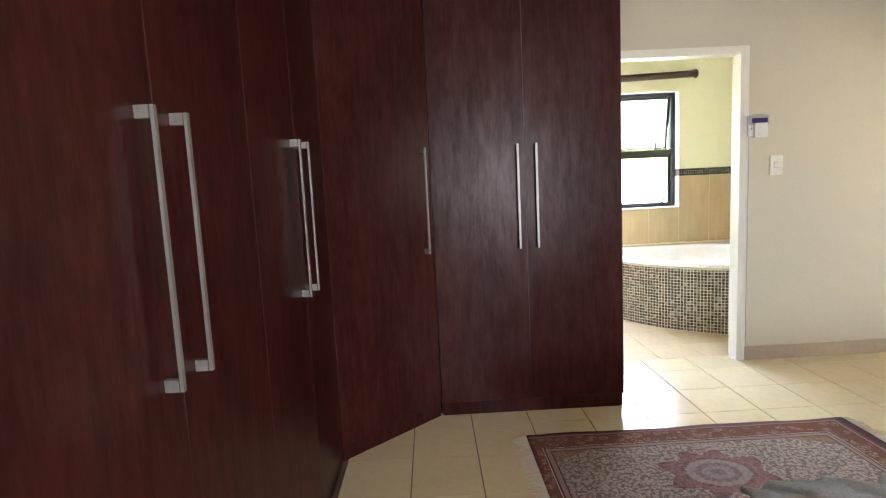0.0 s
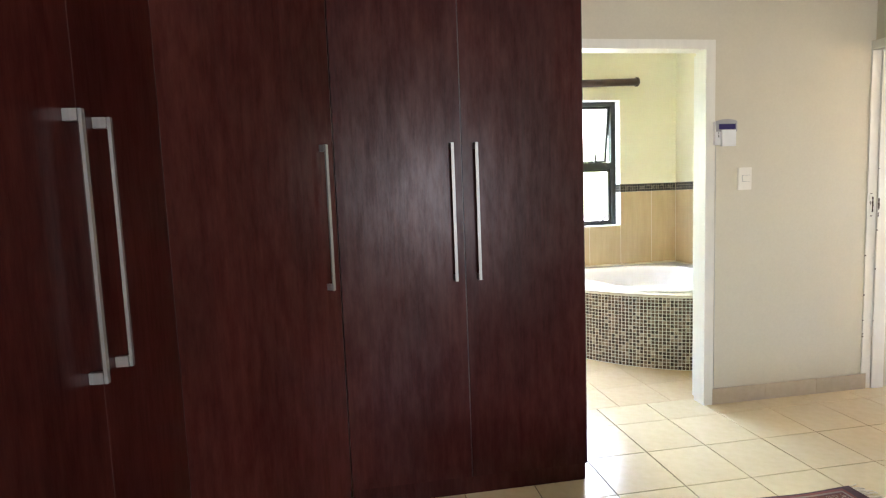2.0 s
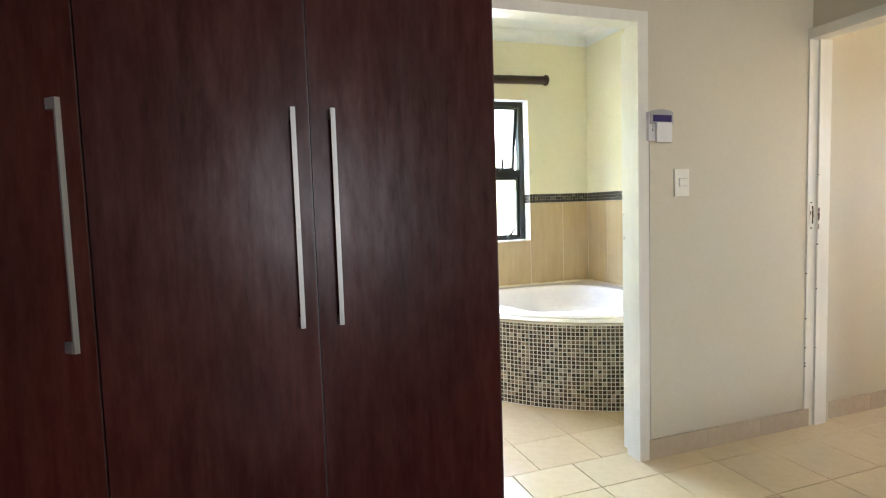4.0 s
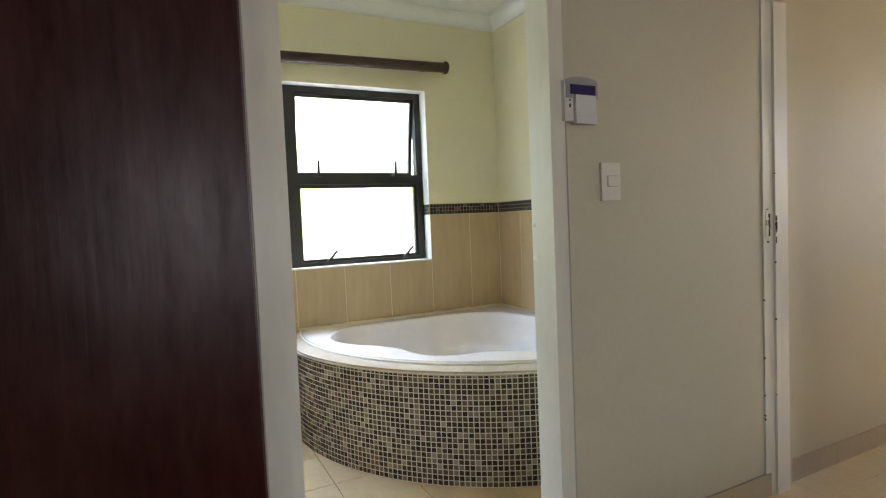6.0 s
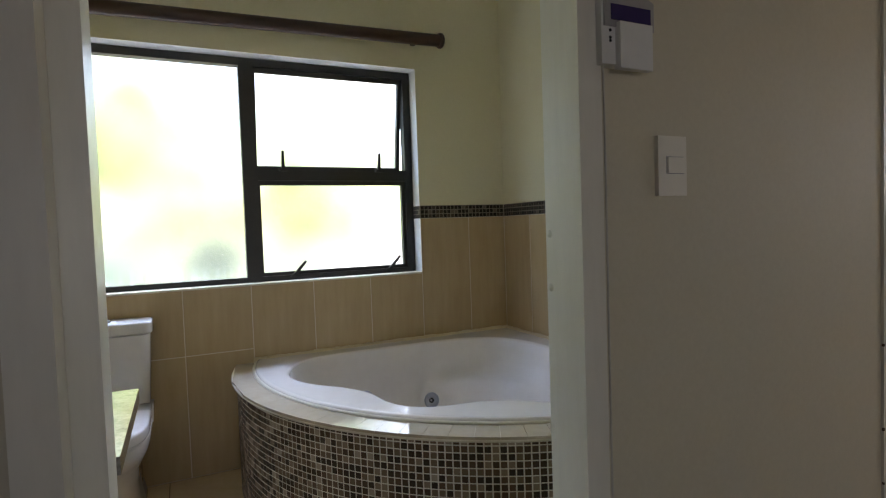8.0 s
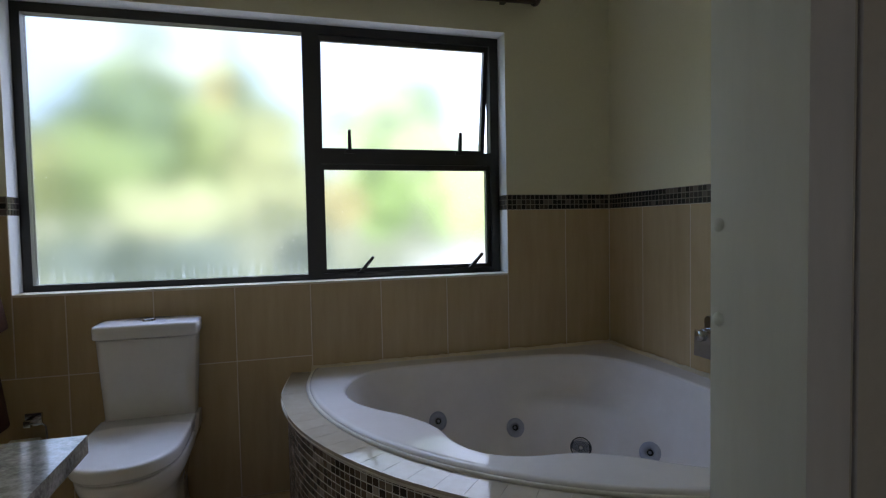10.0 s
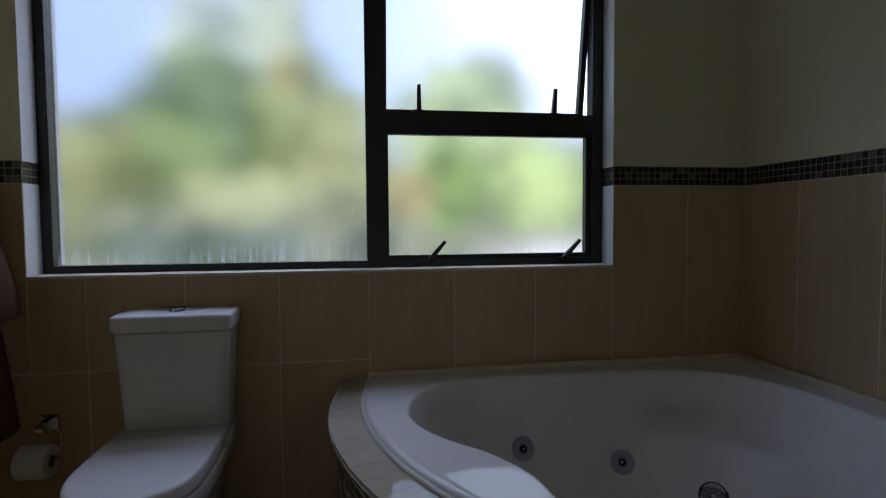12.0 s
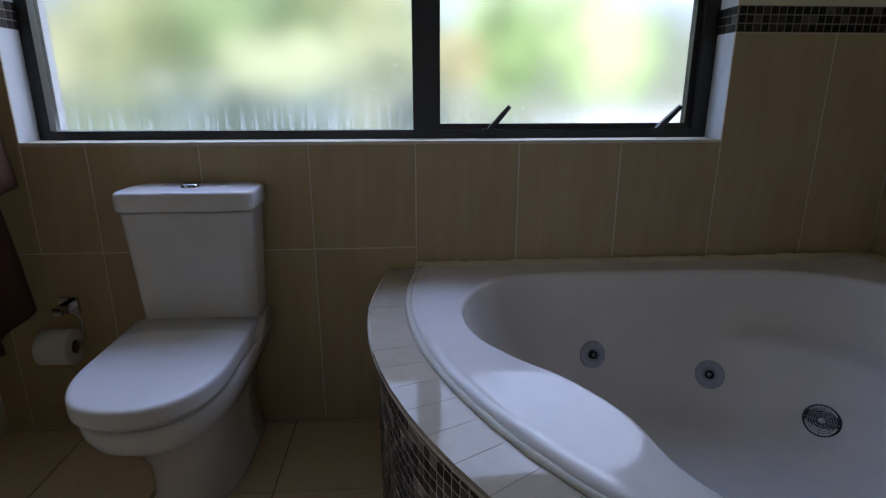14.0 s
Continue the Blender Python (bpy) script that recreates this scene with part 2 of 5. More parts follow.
def frosted_glass():
    m, nt, p, co = material("frosted_window_glass")
    p.inputs["Transmission Weight"].default_value = 1.0
    p.inputs["IOR"].default_value = 1.45
    p.inputs["Base Color"].default_value = (0.58, 0.595, 0.60, 1)
    streak = noise_node(nt, co, 30, 5, 0.7, (1, 1, 0.06))
    speck = nt.nodes.new("ShaderNodeTexVoronoi")
    speck.inputs["Scale"].default_value = 26
    nt.links.new(co, speck.inputs[0])
    spot = math_node(nt, 'LESS_THAN', speck.outputs["Distance"], 0.05)
    rough = math_node(nt, 'ADD', math_node(nt, 'MULTIPLY', streak.outputs[0], 0.03), 0.165)
    nt.links.new(math_node(nt, 'ADD', rough, math_node(nt, 'MULTIPLY', spot, 0.25)), p.inputs["Roughness"])
    # lime deposit: fine vertical runs near the bottom and scattered flecks
    sep = nt.nodes.new("ShaderNodeSeparateXYZ")
    nt.links.new(co, sep.inputs[0])
    runs = noise_node(nt, co, 85, 3, 0.6, (1, 1, 0.07))
    low = ramp(nt, [(0.0, (1, 1, 1)), (1.0, (0, 0, 0))])
    nt.links.new(math_node(nt, 'MULTIPLY', math_node(nt, 'SUBTRACT', sep.outputs[2], 0.955), 11.0), low.inputs[0])
    run_mask = ramp(nt, [(0.52, (0, 0, 0)), (0.62, (1, 1, 1))])
    nt.links.new(runs.outputs[0], run_mask.inputs[0])
    patchy = ramp(nt, [(0.52, (0, 0, 0)), (0.60, (1, 1, 1))])
    nt.links.new(noise_node(nt, co, 3.0, 2, 0.5).outputs[0], patchy.inputs[0])
    fleck = nt.nodes.new("ShaderNodeTexVoronoi")
    fleck.inputs["Scale"].default_value = 30
    mp = nt.nodes.new("ShaderNodeMapping")
    mp.inputs["Scale"].default_value = (1.6, 1, 0.8)
    nt.links.new(co, mp.inputs[0])
    nt.links.new(mp.outputs[0], fleck.inputs[0])
    fleck_mask = math_node(nt, 'MULTIPLY', math_node(nt, 'LESS_THAN', fleck.outputs["Distance"], 0.06), patchy.outputs[0])
    mask = math_node(nt, 'MAXIMUM', math_node(nt, 'MULTIPLY', math_node(nt, 'MULTIPLY', run_mask.outputs[0], low.outputs[0]), 0.15), math_node(nt, 'MULTIPLY', fleck_mask, 0.26))
    tl = nt.nodes.new("ShaderNodeBsdfTranslucent")
    tl.inputs[0].default_value = (0.85, 0.87, 0.88, 1)
    mx = nt.nodes.new("ShaderNodeMixShader")
    nt.links.new(mask, mx.inputs[0])
    nt.links.new(p.outputs[0], mx.inputs[1])
    nt.links.new(tl.outputs[0], mx.inputs[2])
    nt.links.new(mx.outputs[0], nt.nodes["Material Output"].inputs[0])
    return m


frosted = frosted_glass()


# garden crowns and painted haze beyond the window: x, z, half width, half height, colour
CROWNS_AND_HAZE = [
    # first entry: pale haze painted above the trees
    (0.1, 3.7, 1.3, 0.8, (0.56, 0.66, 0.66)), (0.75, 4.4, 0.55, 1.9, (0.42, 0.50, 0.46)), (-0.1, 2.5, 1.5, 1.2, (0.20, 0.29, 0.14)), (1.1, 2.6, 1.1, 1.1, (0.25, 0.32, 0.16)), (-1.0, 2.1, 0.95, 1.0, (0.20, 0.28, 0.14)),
    (-1.9, 1.9, 1.0, 0.95, (0.33, 0.37, 0.20)), (-2.7, 1.7, 0.7, 0.6, (0.40, 0.41, 0.27)), (1.5, 2.0, 0.75, 1.2, (0.33, 0.37, 0.22)), (0.2, 1.45, 0.9, 0.5, (0.42, 0.47, 0.32)),
    (0.85, 3.2, 0.34, 0.36, (0.42, 0.39, 0.22)), (3.5, 2.5, 1.45, 1.4, (0.40, 0.52, 0.28)), (3.2, 1.6, 0.7, 0.8, (0.27, 0.41, 0.17)),
    (2.6, 1.5, 0.45, 0.5, (0.44, 0.39, 0.23)), (4.6, 1.5, 0.9, 0.75, (0.50, 0.66, 0.34)), (-0.1, 0.70, 1.7, 0.50, (0.15, 0.20, 0.215)), (2.0, 0.75, 0.6, 0.42, (0.14, 0.18, 0.20)),
    # last three: unseen dark trees, added to dim light on the east wall
    (-5.4, 3.0, 2.0, 3.0, (0.14, 0.20, 0.09)), (-8.6, 3.4, 2.6, 3.6, (0.12, 0.18, 0.08)), (-12.0, 3.0, 2.6, 3.4, (0.13, 0.19, 0.09))]


def backdrop_glow():
    """Glowing backdrop beyond the window: bright sky over garden trees, their sunlight painted in."""
    m = bpy.data.materials.new("glowing_garden_backdrop")
    m.use_nodes = True
    nt = m.node_tree
    nt.nodes.remove(nt.nodes["Principled BSDF"])
    co = nt.nodes.new("ShaderNodeTexCoord").outputs["Object"]
    sep = nt.nodes.new("ShaderNodeSeparateXYZ")
    nt.links.new(co, sep.inputs[0])
    x, z = sep.outputs[0], sep.outputs[2]
    clump = noise_node(nt, co, 1.6, 3, 0.55)
    leaf = noise_node(nt, co, 7.0, 6, 0.7)
    ragged = math_node(nt, 'MULTIPLY', math_node(nt, 'SUBTRACT', math_node(nt, 'ADD', math_node(nt, 'MULTIPLY', clump.outputs[0], 0.7), math_node(nt, 'MULTIPLY', leaf.outputs[0], 0.3)), 0.5), 1.5)
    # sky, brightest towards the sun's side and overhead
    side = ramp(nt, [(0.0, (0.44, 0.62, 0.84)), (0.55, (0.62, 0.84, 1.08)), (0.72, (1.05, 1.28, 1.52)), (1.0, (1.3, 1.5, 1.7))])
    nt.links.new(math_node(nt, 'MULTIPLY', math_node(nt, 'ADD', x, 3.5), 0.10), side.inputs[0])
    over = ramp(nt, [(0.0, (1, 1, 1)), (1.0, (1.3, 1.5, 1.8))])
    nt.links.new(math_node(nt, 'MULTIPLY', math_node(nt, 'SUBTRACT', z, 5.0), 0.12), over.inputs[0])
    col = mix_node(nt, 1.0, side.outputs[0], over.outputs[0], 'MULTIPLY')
    # hedge along the garden's edge
    hedge = ramp(nt, [(0.35, (0.14, 0.20, 0.13)), (0.50, (0.25, 0.31, 0.20)), (0.66, (0.37, 0.42, 0.28))])
    nt.links.new(clump.outputs[0], hedge.inputs[0])
    cover = ramp(nt, [(0.0, (1, 1, 1)), (1.0, (0, 0, 0))])
    nt.links.new(math_node(nt, 'ADD', math_node(nt, 'SUBTRACT', z, 1.9), ragged), cover.inputs[0])
    col = mix_node(nt, cover.outputs[0], col, hedge.outputs[0])
    # sun and shade painted into the foliage colour by a noise mask
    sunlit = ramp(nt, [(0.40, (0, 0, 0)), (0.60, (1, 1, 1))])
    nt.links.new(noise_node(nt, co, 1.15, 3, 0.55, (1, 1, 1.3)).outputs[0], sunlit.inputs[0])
    for cx, cz, rx, rz, tint in CROWNS_AND_HAZE:
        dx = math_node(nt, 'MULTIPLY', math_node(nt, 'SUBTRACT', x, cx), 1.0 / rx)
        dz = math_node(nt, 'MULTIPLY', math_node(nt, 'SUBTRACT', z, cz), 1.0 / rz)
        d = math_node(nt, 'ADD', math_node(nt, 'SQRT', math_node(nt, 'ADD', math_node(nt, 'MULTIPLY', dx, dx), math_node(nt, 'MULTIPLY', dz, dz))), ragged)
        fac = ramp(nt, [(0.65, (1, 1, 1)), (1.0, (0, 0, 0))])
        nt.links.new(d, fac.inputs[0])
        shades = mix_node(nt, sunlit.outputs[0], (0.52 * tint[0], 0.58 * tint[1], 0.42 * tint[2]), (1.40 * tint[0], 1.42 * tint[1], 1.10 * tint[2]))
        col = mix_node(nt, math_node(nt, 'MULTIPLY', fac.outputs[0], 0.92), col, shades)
    # pale paving, its sunshine painted in as a near-white glow
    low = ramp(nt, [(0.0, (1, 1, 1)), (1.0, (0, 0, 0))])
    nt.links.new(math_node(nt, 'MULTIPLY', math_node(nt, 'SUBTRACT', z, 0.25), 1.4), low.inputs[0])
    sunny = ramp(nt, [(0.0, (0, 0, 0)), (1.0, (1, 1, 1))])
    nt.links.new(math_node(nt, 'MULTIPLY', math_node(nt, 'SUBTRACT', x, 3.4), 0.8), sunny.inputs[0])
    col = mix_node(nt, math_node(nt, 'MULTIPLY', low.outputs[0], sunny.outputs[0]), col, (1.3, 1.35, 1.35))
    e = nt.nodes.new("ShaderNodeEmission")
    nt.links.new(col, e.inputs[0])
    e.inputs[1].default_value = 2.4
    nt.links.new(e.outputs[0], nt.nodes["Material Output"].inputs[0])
    return m


backdrop_mat = backdrop_glow()


def rug_pattern(cx, cy, hx, hy):
    """Faded oriental rug: red border bands, cream field of small motifs, a rose medallion."""
    m, nt, p, co = material("faded_oriental_rug")
    mp = nt.nodes.new("ShaderNodeMapping")
    mp.inputs["Location"].default_value = (-cx, -cy, 0)
    nt.links.new(co, mp.inputs[0])
    sep = nt.nodes.new("ShaderNodeSeparateXYZ")
    nt.links.new(mp.outputs[0], sep.inputs[0])
    ax, ay = math_node(nt, 'ABSOLUTE', sep.outputs[0]), math_node(nt, 'ABSOLUTE', sep.outputs[1])
    dist = math_node(nt, 'MINIMUM', math_node(nt, 'SUBTRACT', hx, ax), math_node(nt, 'SUBTRACT', hy, ay))
    vor = nt.nodes.new("ShaderNodeTexVoronoi")
    vor.inputs["Scale"].default_value = 24
    nt.links.new(mp.outputs[0], vor.inputs[0])
    vor2 = nt.nodes.new("ShaderNodeTexVoronoi")
    vor2.inputs["Scale"].default_value = 60
    nt.links.new(mp.outputs[0], vor2.inputs[0])
    n = noise_node(nt, mp.outputs[0], 96, 5, 0.7)
    n2 = noise_node(nt, mp.outputs[0], 3.0, 3, 0.5)
    field = ramp(nt, [(0.0, (0.54, 0.46, 0.40)), (0.33, (0.48, 0.40, 0.36)), (0.362, (0.13, 0.085, 0.08)), (0.395, (0.56, 0.47, 0.41)), (0.45, (0.50, 0.41, 0.36)), (0.475, (0.25, 0.075, 0.065)), (0.505, (0.54, 0.45, 0.40)), (0.56, (0.20, 0.14, 0.13))], 'LINEAR')
    nt.links.new(math_node(nt, 'ADD', math_node(nt, 'MULTIPLY', n.outputs[0], 0.65), math_node(nt, 'MULTIPLY', vor2.outputs["Distance"], 0.4)), field.inputs[0])
    red = ramp(nt, [(0.20, (0.52, 0.39, 0.30)), (0.26, (0.08, 0.03, 0.035)), (0.31, (0.44, 0.28, 0.20)), (0.35, (0.15, 0.045, 0.036)), (0.42, (0.21, 0.072, 0.052)), (0.46, (0.52, 0.39, 0.29)), (0.50, (0.11, 0.038, 0.036)), (0.56, (0.20, 0.075, 0.050))])
    nt.links.new(math_node(nt, 'ADD', math_node(nt, 'MULTIPLY', vor.outputs["Distance"], 0.8), math_node(nt, 'MULTIPLY', n.outputs[0], 0.3)), red.inputs[0])
    # bands from the edge inwards
    d = math_node(nt, 'MULTIPLY', dist, 1.0 / max(hx, hy))
    band = ramp(nt, [(0.0, (0.09, 0.05, 0.055)), (0.012, (0.22, 0.07, 0.06)), (0.030, (0.30, 0.22, 0.18)), (0.042, (0.14, 0.05, 0.05)), (0.052, (1, 1, 1)),
                     (0.170, (0.14, 0.05, 0.05)), (0.182, (0.32, 0.24, 0.20)), (0.205, (0.12, 0.05, 0.06)), (0.215, (0, 0, 0))], 'CONSTANT')
    nt.links.new(d, band.inputs[0])
    is_field = math_node(nt, 'GREATER_THAN', d, 0.215)
    is_main = math_node(nt, 'MULTIPLY', math_node(nt, 'GREATER_THAN', d, 0.052), math_node(nt, 'LESS_THAN', d, 0.170))
    col = mix_node(nt, is_main, band.outputs[0], red.outputs[0])
    col = mix_node(nt, is_field, col, field.outputs[0])
    # medallion with a scalloped edge
    ang = math_node(nt, 'ARCTAN2', sep.outputs[1], sep.outputs[0])
    rad = math_node(nt, 'SQRT', math_node(nt, 'ADD', math_node(nt, 'POWER', math_node(nt, 'MULTIPLY', sep.outputs[0], 0.78), 2.0), math_node(nt, 'POWER', sep.outputs[1], 2.0)))
    scallop = math_node(nt, 'ADD', rad, math_node(nt, 'MULTIPLY', math_node(nt, 'COSINE', math_node(nt, 'MULTIPLY', ang, 8.0)), 0.026))
    medal = ramp(nt, [(0.0, (0.22, 0.15, 0.17)), (0.22, (0.34, 0.27, 0.28)), (0.34, (0.24, 0.15, 0.16)), (0.46, (0.38, 0.30, 0.29)), (0.60, (0.17, 0.06, 0.07)), (0.66, (0.27, 0.11, 0.115)), (0.82, (0.22, 0.075, 0.085)), (0.92, (0.13, 0.05, 0.06))], 'CONSTANT')
    nt.links.new(math_node(nt, 'ADD', math_node(nt, 'MULTIPLY', rad, 4.6), math_node(nt, 'MULTIPLY', n.outputs[0], 0.22)), medal.inputs[0])
    col = mix_node(nt, math_node(nt, 'LESS_THAN', scallop, 0.172), col, mix_node(nt, 0.30, medal.outputs[0], field.outputs[0]))
    # wine-red corner pieces of the field
    corner = math_node(nt, 'GREATER_THAN', math_node(nt, 'ADD', math_node(nt, 'MULTIPLY', ax, 1.0 / hx), math_node(nt, 'MULTIPLY', ay, 1.0 / hy)), 1.16)
    gold = mix_node(nt, 0.5, red.outputs[0], (0.30, 0.17, 0.075))
    col = mix_node(nt, math_node(nt, 'MULTIPLY', math_node(nt, 'MULTIPLY', corner, is_field), 0.72), col, gold)
    col = mix_node(nt, math_node(nt, 'MULTIPLY', n2.outputs[0], 0.08), col, (0.30, 0.25, 0.24))
    nt.links.new(col, p.inputs["Base Color"])
    p.inputs["Roughness"].default_value = 0.95
    p.inputs["Specular IOR Level"].default_value = 0.1
    b = nt.nodes.new("ShaderNodeBump")
    b.inputs["Strength"].default_value, b.inputs["Distance"].default_value = 0.7, 0.003
    nt.links.new(noise_node(nt, co, 320, 3, 0.6).outputs[0], b.inputs["Height"])
    nt.links.new(b.outputs[0], p.inputs["Normal"])
    return m


# ---- building helpers ----
def box(bm, x0, x1, y0, y1, z0, z1):
    v = [bm.verts.new(c) for c in ((x0, y0, z0), (x1, y0, z0), (x1, y1, z0), (x0, y1, z0), (x0, y0, z1), (x1, y0, z1), (x1, y1, z1), (x0, y1, z1))]
    return [bm.faces.new([v[i] for i in f]) for f in ((3, 2, 1, 0), (4, 5, 6, 7), (0, 1, 5, 4), (1, 2, 6, 5), (2, 3, 7, 6), (3, 0, 4, 7))]


def bevelled(bm, width, segments=2, angle=30):
    edges = [e for e in bm.edges if len(e.link_faces) == 2 and e.calc_face_angle(0) > radians(angle)]
    bmesh.ops.bevel(bm, geom=edges, offset=width, segments=segments, profile=0.5, affect='EDGES', clamp_overlap=True)
    return bm


def boxes(*sizes, bevel=0.0, segments=2):
    bm = bmesh.new()
    for s in sizes:
        box(bm, *s)
    if bevel:
        bevelled(bm, bevel, segments)
    return bm


def mesh_of(name, bm, mat, smooth=False):
    me = bpy.data.meshes.new(name)
    bmesh.ops.recalc_face_normals(bm, faces=bm.faces)
    bm.to_mesh(me)
    bm.free()
    me.materials.append(mat)
    if smooth:
        me.shade_smooth()
    return me


def hang(ob, parent):
    ob.parent = parent
    if parent:
        m = Matrix.Identity(4)
        p = parent
        while p:
            m = p.matrix_parent_inverse @ p.matrix_basis @ m
            p = p.parent
        ob.matrix_parent_inverse = m.inverted()
    return ob


def part(name, bm, mat, parent=None, label="", smooth=False):
    ob = new(name, mesh_of(name, bm, mat, smooth))
    hang(ob, parent)
    return tagged(ob, label)


def thing(name, base, label, category, group="", kind=""):
    ob = new(name)
    ob.empty_display_size = 0.1
    ob.matrix_basis = pose(*base)
    return tagged(ob, label, category, group, kind)


def setting(name, bm, mat, label, category, smooth=False):
    return tagged(part(name, bm, mat, None, label, smooth), "", category, "", "structure")


def pieces(name, parent, mesh, places):
    """Alike pieces on one mesh, each an object of its own."""
    for m in places:
        ob = new(name, mesh)
        hang(ob, parent)
        ob.matrix_basis = m


def lathe(bm, profile, centre=(0, 0, 0), turn=Matrix.Identity(4), segments=24):
    """Turns (radius, height) pairs about z, then moves them by turn and centre."""
    m = Matrix.Translation(centre) @ turn
    loops = []
    for r, h in profile:
        if r < 1e-6:
            loops.append([bm.verts.new(m @ Vector((0, 0, h)))])
        else:
            loops.append([bm.verts.new(m @ Vector((r * math.cos(2 * math.pi * i / segments), r * math.sin(2 * math.pi * i / segments), h))) for i in range(segments)])
    for a, b in zip(loops, loops[1:]):
        for i in range(segments):
            j = (i + 1) % segments
            if len(a) == 1 and len(b) > 1:
                bm.faces.new((a[0], b[i], b[j]))
            elif len(b) == 1 and len(a) > 1:
                bm.faces.new((a[i], a[j], b[0]))
            elif len(a) > 1:
                bm.faces.new((a[i], a[j], b[j], b[i]))
    return bm


def loft(bm, loops, cap=True):
    rows = [[bm.verts.new(c) for c in lp] for lp in loops]
    n = len(rows[0])
    for a, b in zip(rows, rows[1:]):
        for i in range(n):
            j = (i + 1) % n
            bm.faces.new((a[i], a[j], b[j], b[i]))
    if cap:
        bm.faces.new(rows[0][::-1])
        bm.faces.new(rows[-1])
    return bm


def tube(bm, points, radius, segments=8):
    pts = [Vector(p) for p in points]
    loops = []
    side = None
    for i, p in enumerate(pts):
        d = (pts[min(i + 1, len(pts) - 1)] - pts[max(i - 1, 0)]).normalized()
        if side is None:
            side = d.orthogonal().normalized()
        side = (side - d * side.dot(d)).normalized()
        up = d.cross(side)
        loops.append([p + radius * (math.cos(a) * side + math.sin(a) * up) for a in (2 * math.pi * k / segments for k in range(segments))])
    return loft(bm, loops)


TURN_TO = {"+x": Matrix.Rotation(radians(90), 4, 'Y'), "-x": Matrix.Rotation(radians(-90), 4, 'Y'),
           "+y": Matrix.Rotation(radians(-90), 4, 'X'), "-y": Matrix.Rotation(radians(90), 4, 'X'), "+z": Matrix.Identity(4)}

# ---- the building ----
T = 0.16
floor = setting("floor", boxes((BED_WEST - T, 6.2, BED_SOUTH - T, 6.15, -0.12, -0.004)), floor_grout, "cream glazed ceramic tile floor with dark grout joints", "floor")
setting("ceiling", boxes((BED_WEST - T, BED_EAST, BED_SOUTH - T, DOOR_WALL, CEILING, CEILING + 0.12)), paint_ceiling, "smooth white painted bedroom ceiling", "ceiling")
setting("ceiling_bathroom", boxes((BATH_WEST - T, BATH_EAST + 0.006, BATH_SIDE, WINDOW_WALL + 0.006, CEILING, CEILING + 0.12)), paint_ceiling, "smooth white painted bathroom ceiling", "ceiling")
setting("ceiling_passage", boxes((BED_EAST + T, 6.2, 1.9, 3.83, CEILING, CEILING + 0.12)), paint_ceiling, "smooth white painted passage ceiling", "ceiling")

# wall between bedroom and bathroom, with the bathroom door's opening
x0, x1, top = DOOR[0] - 0.05, DOOR[1] + 0.052, DOOR[2] + 0.045
wall_door = setting("wall_bathroom_door", boxes((BED_WEST, x0, DOOR_WALL, BATH_SIDE, 0, CEILING + 0.1), (x1, BED_EAST + T, DOOR_WALL, BATH_SIDE, 0, CEILING + 0.1), (x0, x1, DOOR_WALL, BATH_SIDE, top, CEILING + 0.1)),
                    paint_cream, "cream painted plaster wall round the bathroom doorway", "wall")
wall_door.data.materials.append(paint_bath)
for f in wall_door.data.polygons:
    f.material_index = 1 if f.normal.y > 0.5 else 0
# east wall of the bedroom, with the passage door's opening
d0, d1 = 2.945, 3.798
setting("wall_bedroom_east", boxes((BED_EAST, BED_EAST + T, BED_SOUTH, d0 - 0.05, 0, CEILING + 0.1), (BED_EAST, BED_EAST + T, d0 - 0.05, DOOR_WALL, top, CEILING + 0.1)),
        paint_cream, "cream painted plaster wall beside the passage doorway", "wall")
setting("wall_bedroom_west", boxes((BED_WEST - T, BED_WEST, BED_SOUTH - T, DOOR_WALL, 0, CEILING + 0.1)), paint_cream, "cream painted plaster wall behind the wardrobes", "wall")
setting("wall_bedroom_south", boxes((BED_WEST, 0.82, BED_SOUTH - T, BED_SOUTH, 0, CEILING + 0.1), (2.08, BED_EAST + T, BED_SOUTH - T, BED_SOUTH, 0, CEILING + 0.1),
                                    (0.82, 2.08, BED_SOUTH - T, BED_SOUTH, 0, 0.75), (0.82, 2.08, BED_SOUTH - T, BED_SOUTH, 1.85, CEILING + 0.1)),
        paint_cream, "cream painted plaster wall with a window opening", "wall")
setting("wall_passage_north", boxes((BED_EAST + T, 6.2, 3.83, 3.955, 0, CEILING + 0.1)), paint_cream, "cream painted plaster wall of the passage", "wall")
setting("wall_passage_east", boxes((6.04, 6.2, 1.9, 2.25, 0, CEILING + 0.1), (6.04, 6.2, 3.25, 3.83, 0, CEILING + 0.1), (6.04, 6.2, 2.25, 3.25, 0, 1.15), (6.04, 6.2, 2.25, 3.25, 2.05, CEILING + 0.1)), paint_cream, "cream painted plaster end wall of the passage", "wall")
setting("wall_passage_south", boxes((BED_EAST + T, 6.04, 1.75, 1.9, 0, CEILING + 0.1)), paint_cream, "cream painted plaster side wall of the passage", "wall")

wx0, wx1, wz0, wz1 = WIN
yw, yo = WINDOW_WALL + 0.006, WINDOW_WALL + 0.25
wall_window = setting("wall_bathroom_window", boxes((BATH_WEST - T, wx0, yw, yo, 0, CEILING + 0.1), (wx1, BATH_EAST + 0.006 + T, yw, yo, 0, CEILING + 0.1),
                                                    (wx0, wx1, yw, yo, 0, wz0), (wx0, wx1, yw, yo, wz1, CEILING + 0.1)),
                      paint_bath, "pale yellow painted wall tiled below a mosaic band", "wall")
wall_window.data.materials.append(white_reveal)
